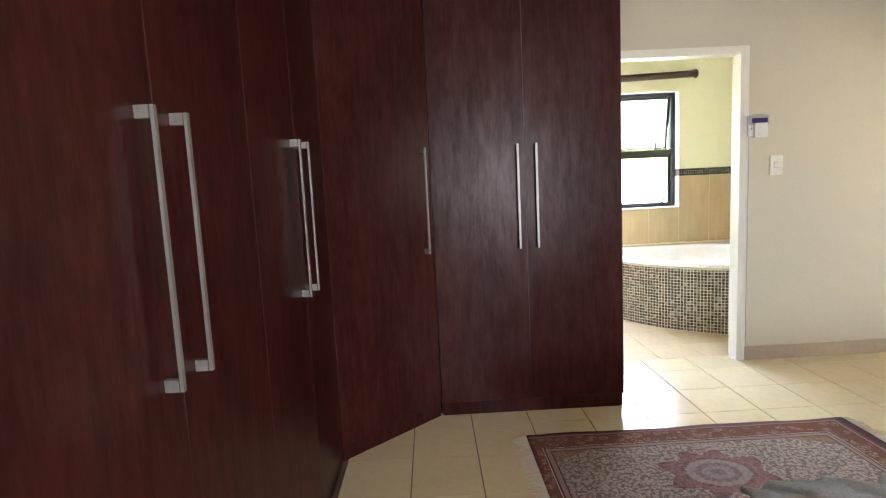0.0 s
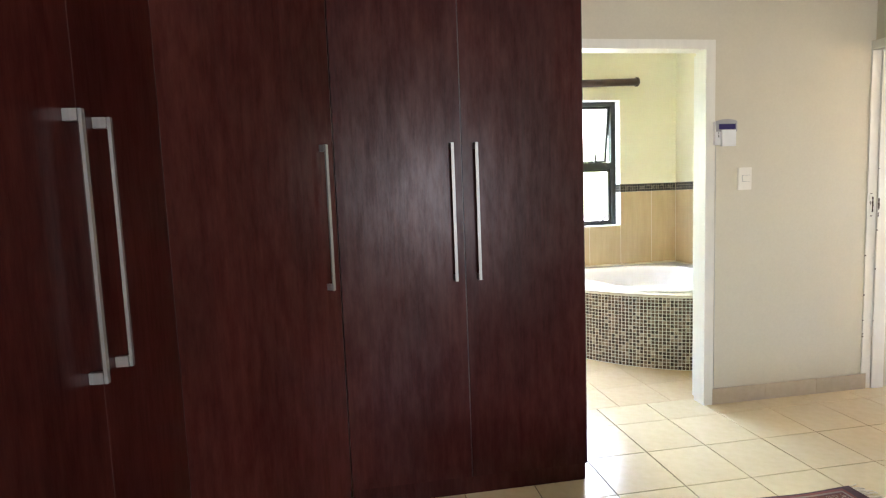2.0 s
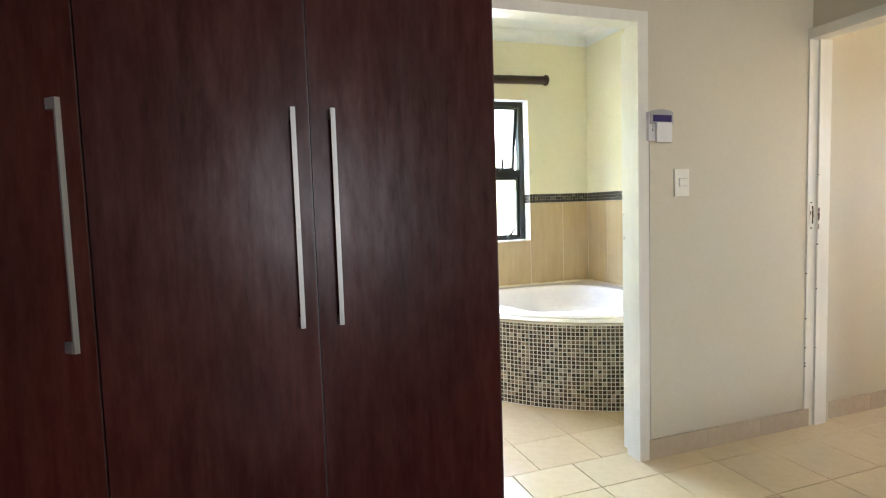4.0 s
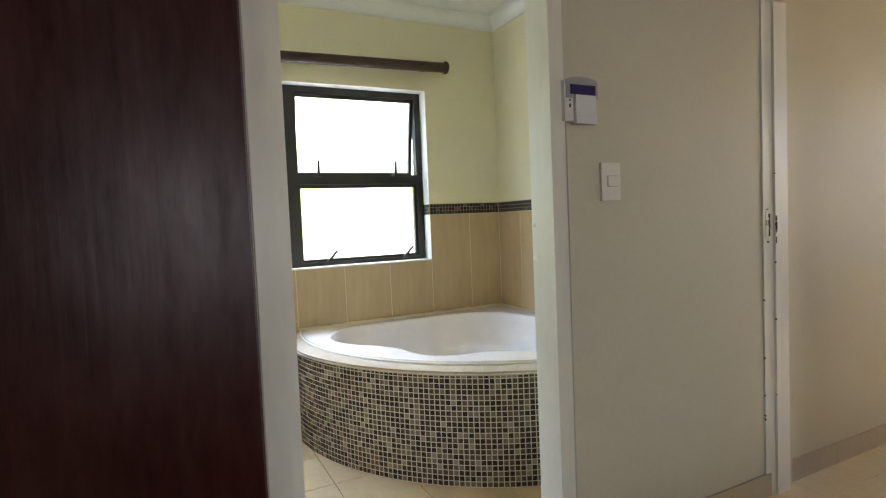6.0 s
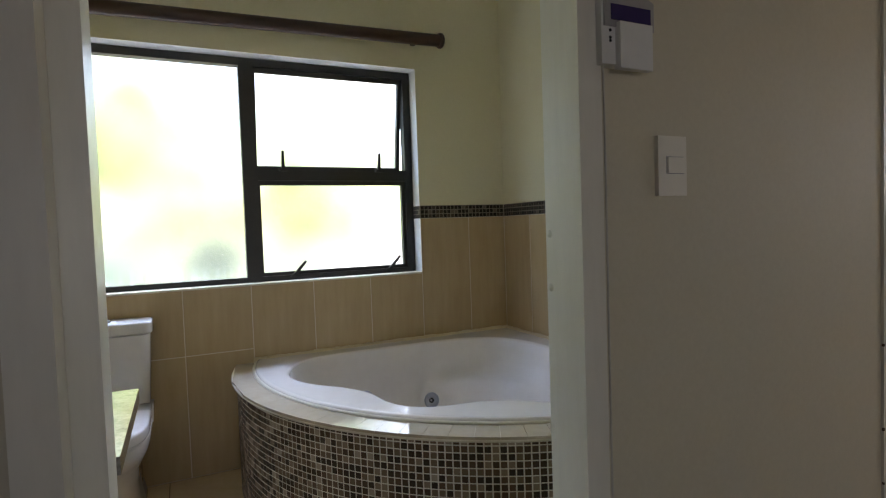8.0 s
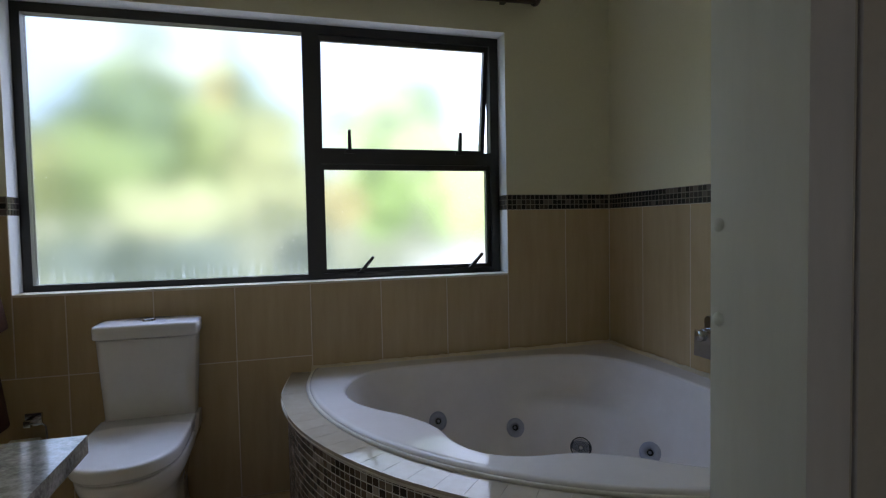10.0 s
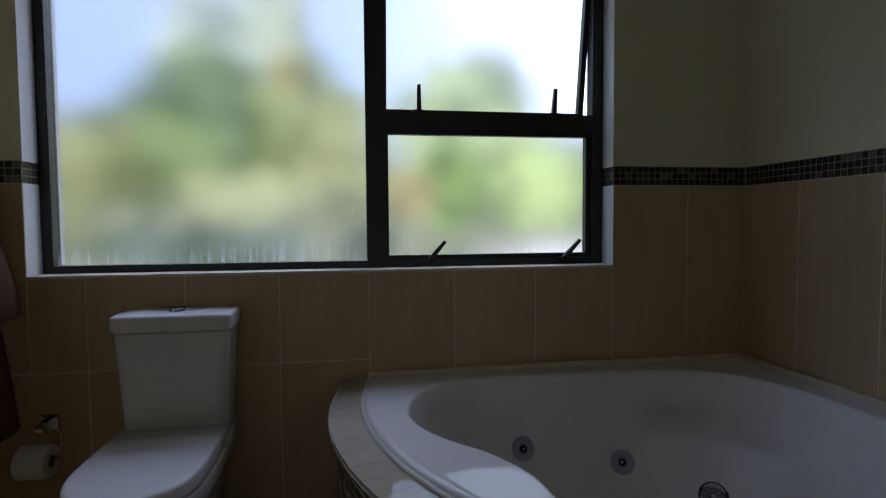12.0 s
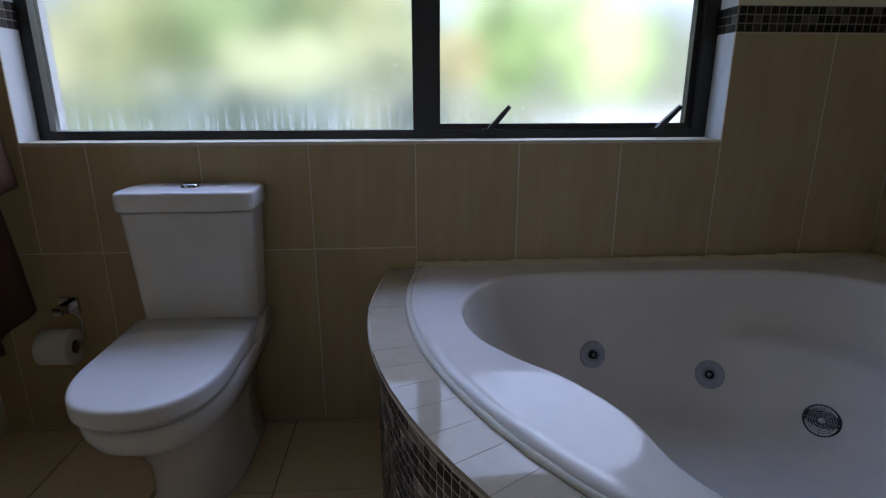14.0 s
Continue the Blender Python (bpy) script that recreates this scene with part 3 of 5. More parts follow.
for f in wall_window.data.polygons:
    c = f.center
    inside = wx0 - 0.001 < c.x < wx1 + 0.001 and wz0 - 0.001 < c.z < wz1 + 0.001
    f.material_index = 1 if inside else 0
wall_east = setting("wall_bathroom_east", boxes((BATH_EAST + 0.006, BATH_EAST + 0.006 + T, BATH_SIDE, yw, 0, CEILING + 0.1)), paint_bath, "pale yellow painted wall tiled below a mosaic band", "wall")
setting("wall_bathroom_west", boxes((BATH_WEST - T, BATH_WEST, BATH_SIDE, yw, 0, CEILING + 0.1)), paint_bath, "pale yellow painted bathroom wall beside the toilet", "wall")


def cornice(name, run, axis, wall, inward):
    """A coved plaster cornice along a wall under the ceiling."""
    bm = bmesh.new()
    n, size = 8, 0.085
    prof = [(0, CEILING - size), (0.006, CEILING - size)] + [(0.006 + (size - 0.012) * (1 - math.cos(a)), CEILING - size + (size - 0.006) * math.sin(a)) for a in (math.pi / 2 * k / n for k in range(n + 1))] + [(size, CEILING - 0.0005), (0, CEILING - 0.0005)]
    loops = []
    for r in run:
        loops.append([(r, wall + inward * d, z) if axis == "x" else (wall + inward * d, r, z) for d, z in prof])
    return setting(name, loft(bm, loops), paint_ceiling, "white coved plaster cornice under the ceiling", "cornice", False)


cornice("trim_cornice_window", (BATH_WEST, BATH_EAST + 0.006), "x", yw, -1)
cornice("trim_cornice_east", (BATH_SIDE, yw - 0.002), "y", BATH_EAST + 0.006, -1)


def skirting(name, parts):
    bm = bmesh.new()
    for p in parts:
        box(bm, *p)
    return setting(name, bevelled(bm, 0.003, 1), skirting_tile, "beige ceramic skirting tile along the wall", "skirting")


def skirting_x(name, xa, xb, y):
    ob = skirting(name, [(xa, xb, y - 0.002, y + 0.002, 0.0, 0.09)])
    n = max(1, round((xb - xa) / 0.33))
    w = (xb - xa) / n
    bm = bevelled(boxes((0.001, w - 0.001, -0.012, -0.002, 0.0, 0.095)), 0.003, 1)
    me = mesh_of("skirting_tile", bm, skirting_tile)
    pieces("tile", ob, me, [Matrix.Translation((xa + i * w, y, 0.0)) for i in range(n)])
    return ob


# steel door frames in white enamel
def door_frame(name, a, b, front, back, height, along, sign, label, stepped=0.0, lip=0.010):
    """A pressed steel frame: faces a and b are the clear opening along the wall, front and back the wall's two sides."""
    def bx(u0, u1, v0, v1, z0, z1):
        return (u0, u1, v0, v1, z0, z1) if along == "x" else (v0, v1, u0, u1, z0, z1)
    ob = thing(name, ((a + b) / 2, (front + back) / 2, 0) if along == "x" else ((front + back) / 2, (a + b) / 2, 0), label, "door frame", "", "structure")
    lo, hi = min(front, back), max(front, back)
    reb = front + sign * 0.084
    for side, (inner, outer) in enumerate(((a, a - 0.056), (b, b + 0.056))):
        s = 1 if outer > inner else -1
        bm = bmesh.new()
        stop, edge = inner, inner + s * 0.039
        u0, u1 = sorted((stop, outer))
        v0, v1 = sorted((front - sign * lip, reb))
        box(bm, *bx(u0, u1, v0, v1, 0, height))
        if stepped and side == 0:
            box(bm, *bx(inner - 0.01, inner + stepped, front + sign * 0.05, reb + sign * 0.06, 0, height))
        u0, u1 = sorted((edge, outer))
        v0, v1 = sorted((reb, back + sign * lip))
        box(bm, *bx(u0, u1, v0, v1, 0, height))
        part("jamb", bevelled(bm, 0.004, 2), enamel, ob)
    bm = bmesh.new()
    v0, v1 = sorted((front - sign * lip, reb))
    box(bm, *bx(a - 0.056, b + 0.056, v0, v1, height, height + 0.05))
    v0, v1 = sorted((reb, back + sign * lip))
    box(bm, *bx(a - 0.056, b + 0.056, v0, v1, height + 0.035, height + 0.05))
    part("head", bevelled(bm, 0.004, 2), enamel, ob)
    return ob


frame_bath = door_frame("door_frame_1", DOOR[0], DOOR[1], DOOR_WALL, BATH_SIDE, DOOR[2], "x", 1, "white enamelled steel door frame without a door", 0.042)
frame_pass = door_frame("door_frame_2", d0, d1, BED_EAST, BED_EAST + T, DOOR[2], "y", 1, "white enamelled steel door frame with a worn strike plate", 0.0, 0.028)
# painted-over strike recess in the bathroom frame
bm = boxes((2.2815, 2.2865, 3.903, 3.953, 1.064, 1.164), bevel=0.002)
part("strike_recess", bm, enamel, frame_bath, "painted-over strike plate")
for z in (1.054, 1.174):
    part("paint_lump", lathe(bmesh.new(), [(0.010, 0), (0.008, 0.003), (0.004, 0.0055), (0, 0.006)], (2.286, 3.952, z), TURN_TO["-x"], 10), enamel, frame_bath, "", True)
# bare strike plate on the passage frame
strike = part("strike_plate", boxes((3.318, 3.350, d1 - 0.003, d1 + 0.002, 1.072, 1.188), bevel=0.002), enamel, frame_pass, "chipped strike plate")
def rust_patch(name, x0, x1, z0, z1, y, seed, parent, label):
    """A ragged patch of bare rusted steel, a little proud of the paint."""
    r = random.Random(seed)
    n = 9
    rim = [(x0 + r.uniform(-0.1, 0.35) * (x1 - x0), z0 + (z1 - z0) * k / n) for k in range(n + 1)]
    rim += [(x1 - r.uniform(-0.1, 0.35) * (x1 - x0), z1 - (z1 - z0) * k / n) for k in range(n + 1)]
    return part(name, loft(bmesh.new(), [[(x, y, z) for x, z in rim], [(x, y - 0.0014, z) for x, z in rim]]), rust, parent, label)


rust_patch("latch_hole", 3.334, 3.347, 1.084, 1.176, d1 - 0.0026, 3, strike, "rusty latch hole")
rust_patch("chip", 3.320, 3.326, 1.128, 1.150, d1 - 0.0026, 5, strike, "bare chipped metal")
rust_patch("chip", 3.324, 3.340, 1.191, 1.196, d1 - 0.0004, 6, frame_pass, "bare chipped metal")
rust_patch("chip", 3.326, 3.342, 1.058, 1.064, d1 - 0.0004, 7, frame_pass, "bare chipped metal")
# raised stop behind the strike, with a shadow gap, and bare chips along both edges
part("stop", boxes((3.3680, 3.452, d1 - 0.011, d1 + 0.004, 0.0, DOOR[2] + 0.002), bevel=0.003), enamel, frame_pass)
rust_patch("chip", 3.3675, 3.3800, 1.098, 1.166, d1 - 0.0104, 8, frame_pass, "bare chipped metal")
rust_patch("chip", 3.3690, 3.3760, 1.054, 1.080, d1 - 0.0104, 9, frame_pass, "bare chipped metal")
chips = random.Random(12)
for k in range(9):
    z, h = chips.uniform(0.25, 1.45), chips.uniform(0.003, 0.010)
    if k % 2:
        part("chip", boxes((3.3674, 3.3674 + chips.uniform(0.003, 0.006), d1 - 0.0118, d1 - 0.006, z, z + h), bevel=0.0006), worn_metal, frame_pass)
    else:
        part("chip", boxes((3.3045, 3.3045 + chips.uniform(0.004, 0.008), d1 - 0.0008, d1 + 0.004, z, z + h), bevel=0.0006), worn_metal, frame_pass)


# ---- bathroom window ----
YF = WINDOW_WALL + 0.10      # room face of the aluminium frame
window = thing("window_1", ((wx0 + wx1) / 2, YF + 0.03, wz0), "dark bronze aluminium window with frosted panes, top sash ajar", "window", "", "structure")
fx0, fx1, fz0, fz1 = wx0, wx1, wz0 + 0.006, wz1
MULL, TRAN = 1.889, 1.508
part("outer_frame", boxes((fx0, fx0 + 0.035, YF, YF + 0.055, fz0, fz1), (fx1 - 0.045, fx1, YF, YF + 0.055, fz0, fz1),
                          (fx0 + 0.035, fx1 - 0.045, YF, YF + 0.055, fz0, fz0 + 0.026), (fx0 + 0.035, fx1 - 0.045, YF, YF + 0.055, fz1 - 0.04, fz1), bevel=0.003), bronze_frame, window)
part("mullion", boxes((MULL - 0.036, MULL + 0.038, YF - 0.004, YF + 0.055, fz0 + 0.022, fz1 - 0.036), bevel=0.003), bronze_frame, window)
part("transom", boxes((MULL + 0.036, fx1 - 0.043, YF - 0.002, YF + 0.055, TRAN - 0.032, TRAN + 0.03), bevel=0.003), bronze_frame, window)


def pane(x0, x1, z0, z1, y, parent, tilt=0.0):
    bm = boxes((x0, x1, y, y + 0.005, z0, z1))
    if tilt:
        bmesh.ops.rotate(bm, verts=bm.verts, cent=(0, YF + 0.03, z1), matrix=Matrix.Rotation(tilt, 3, 'X'))
    ob = part("pane", bm, frosted, parent, "frosted glass pane")
    ob.visible_shadow = False
    return ob


pane(fx0 + 0.03, MULL - 0.03, fz0 + 0.02, fz1 - 0.03, YF + 0.03, window)


def sash(x0, x1, z0, z1, tilt):
    bm = boxes((x0, x0 + 0.014, YF + 0.018, YF + 0.05, z0, z1), (x1 - 0.022, x1, YF + 0.018, YF + 0.05, z0, z1),
               (x0 + 0.014, x1 - 0.022, YF + 0.018, YF + 0.05, z0, z0 + 0.02), (x0 + 0.014, x1 - 0.022, YF + 0.018, YF + 0.05, z1 - 0.025, z1), bevel=0.003)
    if tilt:
        bmesh.ops.rotate(bm, verts=bm.verts, cent=(0, YF + 0.03, z1), matrix=Matrix.Rotation(tilt, 3, 'X'))
    ob = part("sash", bm, bronze_frame, window, "opening sash")
    pane(x0 + 0.010, x1 - 0.018, z0 + 0.015, z1 - 0.02, YF + 0.033, ob, tilt)
    return ob


sash(MULL + 0.036, fx1 - 0.043, fz0 + 0.024, TRAN - 0.031, 0.0)
sash(MULL + 0.036, fx1 - 0.043, TRAN + 0.031, fz1 - 0.039, radians(9))


def peg_handle(x, z, lean, parent):
    """A peg stay: a small foot with a tapered lever leaning to one side."""
    bm = boxes((x - 0.022, x + 0.022, YF - 0.014, YF + 0.004, z - 0.012, z + 0.004), bevel=0.003)
    d = Vector((math.sin(lean), -0.30, math.cos(lean))).normalized()
    a = Vector((x, YF - 0.008, z))
    loops = []
    for k, w in ((0.0, 0.0088), (0.5, 0.0076), (1.0, 0.0060)):
        c = a + d * 0.098 * k
        s = Vector((math.cos(lean), 0, -math.sin(lean))) * w
        n = d.cross(s).normalized() * w
        loops.append([c + s + n, c + s - n, c - s - n, c - s + n])
    loft(bm, loops)
    return part("peg_handle", bm, bronze_frame, parent)


for x in (2.095, 2.645):
    peg_handle(x, fz0 + 0.026, radians(38), window)
for x in (2.058, 2.600):
    peg_handle(x, TRAN + 0.03, radians(-2), window)
# tiled sill
sill_bm = boxes((wx0, wx1, WINDOW_WALL - 0.004, YF, wz0 - 0.002, wz0 + 0.006), bevel=0.003)
part("sill", sill_bm, wall_grout, window, "narrow tiled sill")

# distance beyond the window: a flat glowing backdrop that also lights the bathroom
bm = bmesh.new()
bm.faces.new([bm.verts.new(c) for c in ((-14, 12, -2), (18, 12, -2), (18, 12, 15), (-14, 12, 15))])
setting("backdrop", bm, backdrop_mat, "glowing backdrop of bright sky over garden trees with painted sunlight", "backdrop")
bm = bmesh.new()
bm.faces.new([bm.verts.new(c) for c in ((-400, -400, -0.15), (400, -400, -0.15), (400, 400, -0.15), (-400, 400, -0.15))])
setting("ground", bm, ground_mat, "dry garden ground outside the house", "ground")

setting("pavement", boxes((-3.0, 10.0, yo + 0.02, 9.4, -0.15, -0.08), bevel=0.01), paving_mat, "pale concrete paving outside the bathroom window", "paving")
# roof slab over the rooms
setting("roof", boxes((BED_WEST - 0.4, 6.6, BED_SOUTH - 0.5, 6.4, CEILING + 0.13, CEILING + 0.25)), paint_ceiling, "flat roof slab over the rooms", "roof")


# ---- wardrobes ----
WY, WX = 3.170, -0.258       # door faces of the two runs
PLINTH, HIGH = 0.075, 2.62


def handle(p, out, length=0.56, parent=None):
    """A flat steel bar on two posts; p: its middle on the door's face, out: unit vector away from the door."""
    o = Vector(out)
    s = Vector((-o.y, o.x, 0))
    bm = bmesh.new()
    c = Vector(p)

    def block(centre, ws, wo, wz):
        vs = [bm.verts.new(centre + a * ws * s + b * wo * o + Vector((0, 0, e * wz))) for e in (-1, 1) for a, b in ((-1, -1), (1, -1), (1, 1), (-1, 1))]
        for f in ((3, 2, 1, 0), (4, 5, 6, 7), (0, 1, 5, 4), (1, 2, 6, 5), (2, 3, 7, 6), (3, 0, 4, 7)):
            bm.faces.new([vs[i] for i in f])
    block(c + o * 0.033, 0.0058, 0.0034, length / 2)
    for e in (-1, 1):
        block(c + o * 0.014 + Vector((0, 0, e * (length / 2 - 0.012))), 0.0065, 0.0138, 0.012)
    bevelled(bm, 0.0012, 1)
    return part("handle", bm, steel, parent, "brushed steel bar handle")


def panel_between(a, b, z0, z1, thick, gap=0.0015):
    """A door panel whose face runs from a to b (plan), thickness going to the left of the way from a to b."""
    a, b = Vector((*a, 0)), Vector((*b, 0))
    d = (b - a).normalized()
    n = Vector((-d.y, d.x, 0))
    a, b = a + d * gap, b - d * gap
    bm = bmesh.new()
    vs = [bm.verts.new(p + Vector((0, 0, z))) for z in (z0, z1) for p in (a, b, b + n * thick, a + n * thick)]
    for f in ((3, 2, 1, 0), (4, 5, 6, 7), (0, 1, 5, 4), (1, 2, 6, 5), (2, 3, 7, 6), (3, 0, 4, 7)):
        bm.faces.new([vs[i] for i in f])
    return bevelled(bm, 0.002, 2)


def wardrobe(name, label, plan, doors, base):
    ob = thing(name, base, label, "wardrobe", "built-in wardrobes")
    body = bmesh.new()
    lo = [Vector((*p, 0.0)) for p in plan]
    loft(body, [lo, [p + Vector((0, 0, HIGH)) for p in lo]])
    part("carcass", body, veneer, ob)
    for a, b, hs in doors:
        door = part("door", panel_between(a, b, PLINTH + 0.003, HIGH - 0.005, 0.02), veneer, ob, "dark mahogany door")
        out = Vector((b[1] - a[1], -(b[0] - a[0]), 0)).normalized()
        along = (Vector((*b, 0)) - Vector((*a, 0))).normalized() * 0.0034
        lip = out * 0.0006
        e0 = Vector((*b, 0)) + lip - along
        e1 = Vector((*b, 0)) + lip
        # lighter strip stands in for the highlight on the door's bevelled edge
        part("edge_banding", panel_between((e0.x, e0.y), (e1.x - along.x * 0.1, e1.y - along.y * 0.1), PLINTH + 0.004, HIGH - 0.006, 0.012, 0.0002), edge_highlight, door, "lighter strip painted as the door edge's highlight")
        for f in hs:
            mid = Vector((*a, 0)).lerp(Vector((*b, 0)), f)
            handle((mid.x, mid.y, 1.208 if out.y < -0.5 else 1.197), out, 0.556 if out.y < -0.5 or mid.y > 1.7 else 0.542, door)
    return ob


C0, C1 = (WX, 2.713), (0.222, WY)
inset = 0.021
wardrobe("wardrobe", "dark mahogany veneer double wardrobe beside the bathroom doorway",
         [(C1[0] + 0.002, WY + inset), (1.249, WY + inset), (1.284, DOOR_WALL - 0.003), (C1[0] + 0.002, DOOR_WALL - 0.003)],
         [((C1[0] + 0.002, WY), (0.731, WY), [0.915]), ((0.731, WY), (1.251, WY), [0.106])], (0.73, 3.5, 0))
wardrobe("wardrobe", "dark mahogany veneer corner wardrobe with one diagonal door",
         [(C0[0] - inset, C0[1] + 0.009), (C1[0] - 0.009, C1[1] + inset), (C1[0], DOOR_WALL - 0.003), (BED_WEST + 0.003, DOOR_WALL - 0.003), (BED_WEST + 0.003, C0[1] + 0.002)],
         [(C0, C1, [0.905])], (-0.4, 3.3, 0))
seams = [2.713, 2.222, 1.790, 1.322, 0.820, 0.320, -0.18, -0.82]


def run_x(y):
    """Face of the west run, which leans back from the room's axis south of the first door."""
    return WX - 0.058 * max(0.0, 2.222 - y)


for i in range(0, 6, 2):
    ya, yb, yc = seams[i], seams[i + 1], seams[i + 2]
    if i == 0:
        # single door against the corner unit
        ds = [((run_x(yb), yb), (run_x(ya), ya), [0.14]), ((run_x(yc), yc), (run_x(yb), yb), [0.885])]
    else:
        ds = [((run_x(yb), yb), (run_x(ya), ya), [0.13]), ((run_x(yc), yc), (run_x(yb), yb), [0.878])]
    wardrobe("wardrobe", "dark mahogany veneer double wardrobe along the bedroom wall",
             [(BED_WEST + 0.003, yc + 0.001), (run_x(yc) - inset, yc + 0.001), (run_x(ya) - inset, ya - 0.001), (BED_WEST + 0.003, ya - 0.001)], ds, (-0.6, (ya + yc) / 2, 0))
# plinths under the doors, one for each run
plinths = [boxes((C1[0] + 0.01, 1.240, WY + 0.006, WY + 0.0205, 0, PLINTH), bevel=0.002), panel_between((run_x(-0.82) - 0.006, -0.82), (WX - 0.006, 2.222), 0, PLINTH, 0.0142), panel_between((WX - 0.006, 2.222), (WX - 0.006, C0[1] - 0.004), 0, PLINTH, 0.0142)]
for bm in plinths:
    tagged(part("plinth", bm, veneer), "dark mahogany plinth strip under the wardrobe doors", "plinth", "wardrobe plinths")
tagged(part("plinth", panel_between((C0[0] - 0.004, C0[1] + 0.008), (C1[0] - 0.006, C1[1] + 0.006), 0, PLINTH, 0.0142), veneer), "dark mahogany plinth strip under the diagonal door", "plinth", "wardrobe plinths")


# ---- corner bathtub ----
CX, CY = BATH_EAST, WINDOW_WALL
DECK = 0.535
tub = thing("corner_bathtub", (2.6, 5.1, 0), "white corner whirlpool bathtub in a mosaic-tiled surround", "bathtub")


def arc_point(radius, t):
    """A point of the bowed front, t from 0 (window wall) to 1 (east wall), by angle seen from the corner."""
    a = radians(90 * t)
    r = radius * (1.088 - 0.106 * (2 * t - 1) ** 2)
    return Vector((CX - r * math.cos(a), CY - r * math.sin(a), 0))


def arc_even(radius, step):
    """Points and tangents along the front at even steps of length."""
    fine = [arc_point(radius, k / 1500) for k in range(1501)]
    run = [0.0]
    for a, b in zip(fine, fine[1:]):
        run.append(run[-1] + (b - a).length)
    n = round(run[-1] / step)
    out = []
    j = 0
    for k in range(n + 1):
        s = run[-1] * k / n
        while j < 1499 and run[j + 1] < s:
            j += 1
        f = (s - run[j]) / max(run[j + 1] - run[j], 1e-9)
        out.append((fine[j].lerp(fine[j + 1], f), (fine[min(j + 2, 1500)] - fine[max(j - 1, 0)]).normalized()))
    return out


# masonry surround
RS, RD, RT = 1.624, 1.650, 1.543
curve = [p for p, d in arc_even(RS + 0.0014, 0.02)]
inner = [arc_point(RT - 0.12, k / (len(curve) - 1)) for k in range(len(curve))]
bm = bmesh.new()
loop = curve + inner[::-1]
loft(bm, [[p.copy() for p in loop], [p + Vector((0, 0, DECK - 0.012)) for p in loop]])
surround = part("surround", bm, mosaic_grout, tub, "curved surround clad in brown glass mosaic")

# mosaic on the surround: frusta of about 23 mm on a 25 mm grid
PITCH = 0.0252


def frustum(w, h, d, tight=0.0012):
    return [(-w, 0, -h), (w, 0, -h), (w, 0, h), (-w, 0, h), (-w + tight, -d, -h + tight), (w - tight, -d, -h + tight), (w - tight, -d, h - tight), (-w + tight, -d, h - tight)]


FRUSTUM_FACES = ((4, 5, 6, 7), (0, 1, 5, 4), (1, 2, 6, 5), (2, 3, 7, 6), (3, 0, 4, 7))


def frustum_mesh(name, mat, half=0.0109, depth=0.0032):
    me = bpy.data.meshes.new(name)
    me.from_pydata(frustum(half, half, depth), [], FRUSTUM_FACES)
    me.materials.append(mat)
    return me


def joined_frusta(name, places, mat, parent, label, half=0.0109, depth=0.0032):
    verts, faces = [], []
    base = [Vector(v) for v in frustum(half, half, depth)]
    for m in places:
        k = len(verts)
        verts += [m @ v for v in base]
        faces += [tuple(i + k for i in f) for f in FRUSTUM_FACES]
    me = bpy.data.meshes.new(name)
    me.from_pydata(verts, [], faces)
    me.materials.append(mat)
    ob = new(name, me)
    hang(ob, parent)
    return tagged(ob, label, "", "", "stuff")


rng = random.Random(4)
single, rest = [], []
columns = arc_even(RS, PITCH)
rows_n = 21
row_h = (DECK - 0.016) / rows_n
for i, (p, d) in enumerate(zip([c[0] for c in columns], [c[1] for c in columns])):
    if i == 0 or i == len(columns) - 1:
        continue
    yaw = math.atan2(d.y, d.x)
    for j in range(rows_n):
        m = Matrix.Translation((p.x, p.y, 0.002 + row_h * (j + 0.5))) @ Matrix.Rotation(yaw, 4, 'Z') @ Matrix.Rotation(radians(rng.uniform(-1.2, 1.2)), 4, 'Z') @ Matrix.Rotation(radians(rng.uniform(-1.2, 1.2)), 4, 'X')
        near = 40 <= i < 60 and j >= 7
        (single if near else rest).append(m)
MOSAIC_TILES = (surround, single, rest)
joined_frusta("mosaic", rest, mosaic_joined, surround, "small brown and taupe glass mosaic tiles")

# tiled deck
deck_base = bmesh.new()
curve = [p for p, d in arc_even(RD - 0.004, 0.05)]
inner = [arc_point(RT - 0.03, k / (len(curve) - 1)) for k in range(len(curve))]
loop = curve + inner[::-1]
loft(deck_base, [[p + Vector((0, 0, DECK - 0.0125)) for p in loop], [p + Vector((0, 0, DECK - 0.003)) for p in loop]])
deck = part("deck", deck_base, wall_grout, tub, "narrow tiled deck round the tub")
outer_pts = arc_even(RD, 0.083)
cuts = [0, 4, 7] + list(range(8, len(outer_pts)))
outer_pts = [outer_pts[k] for k in cuts]
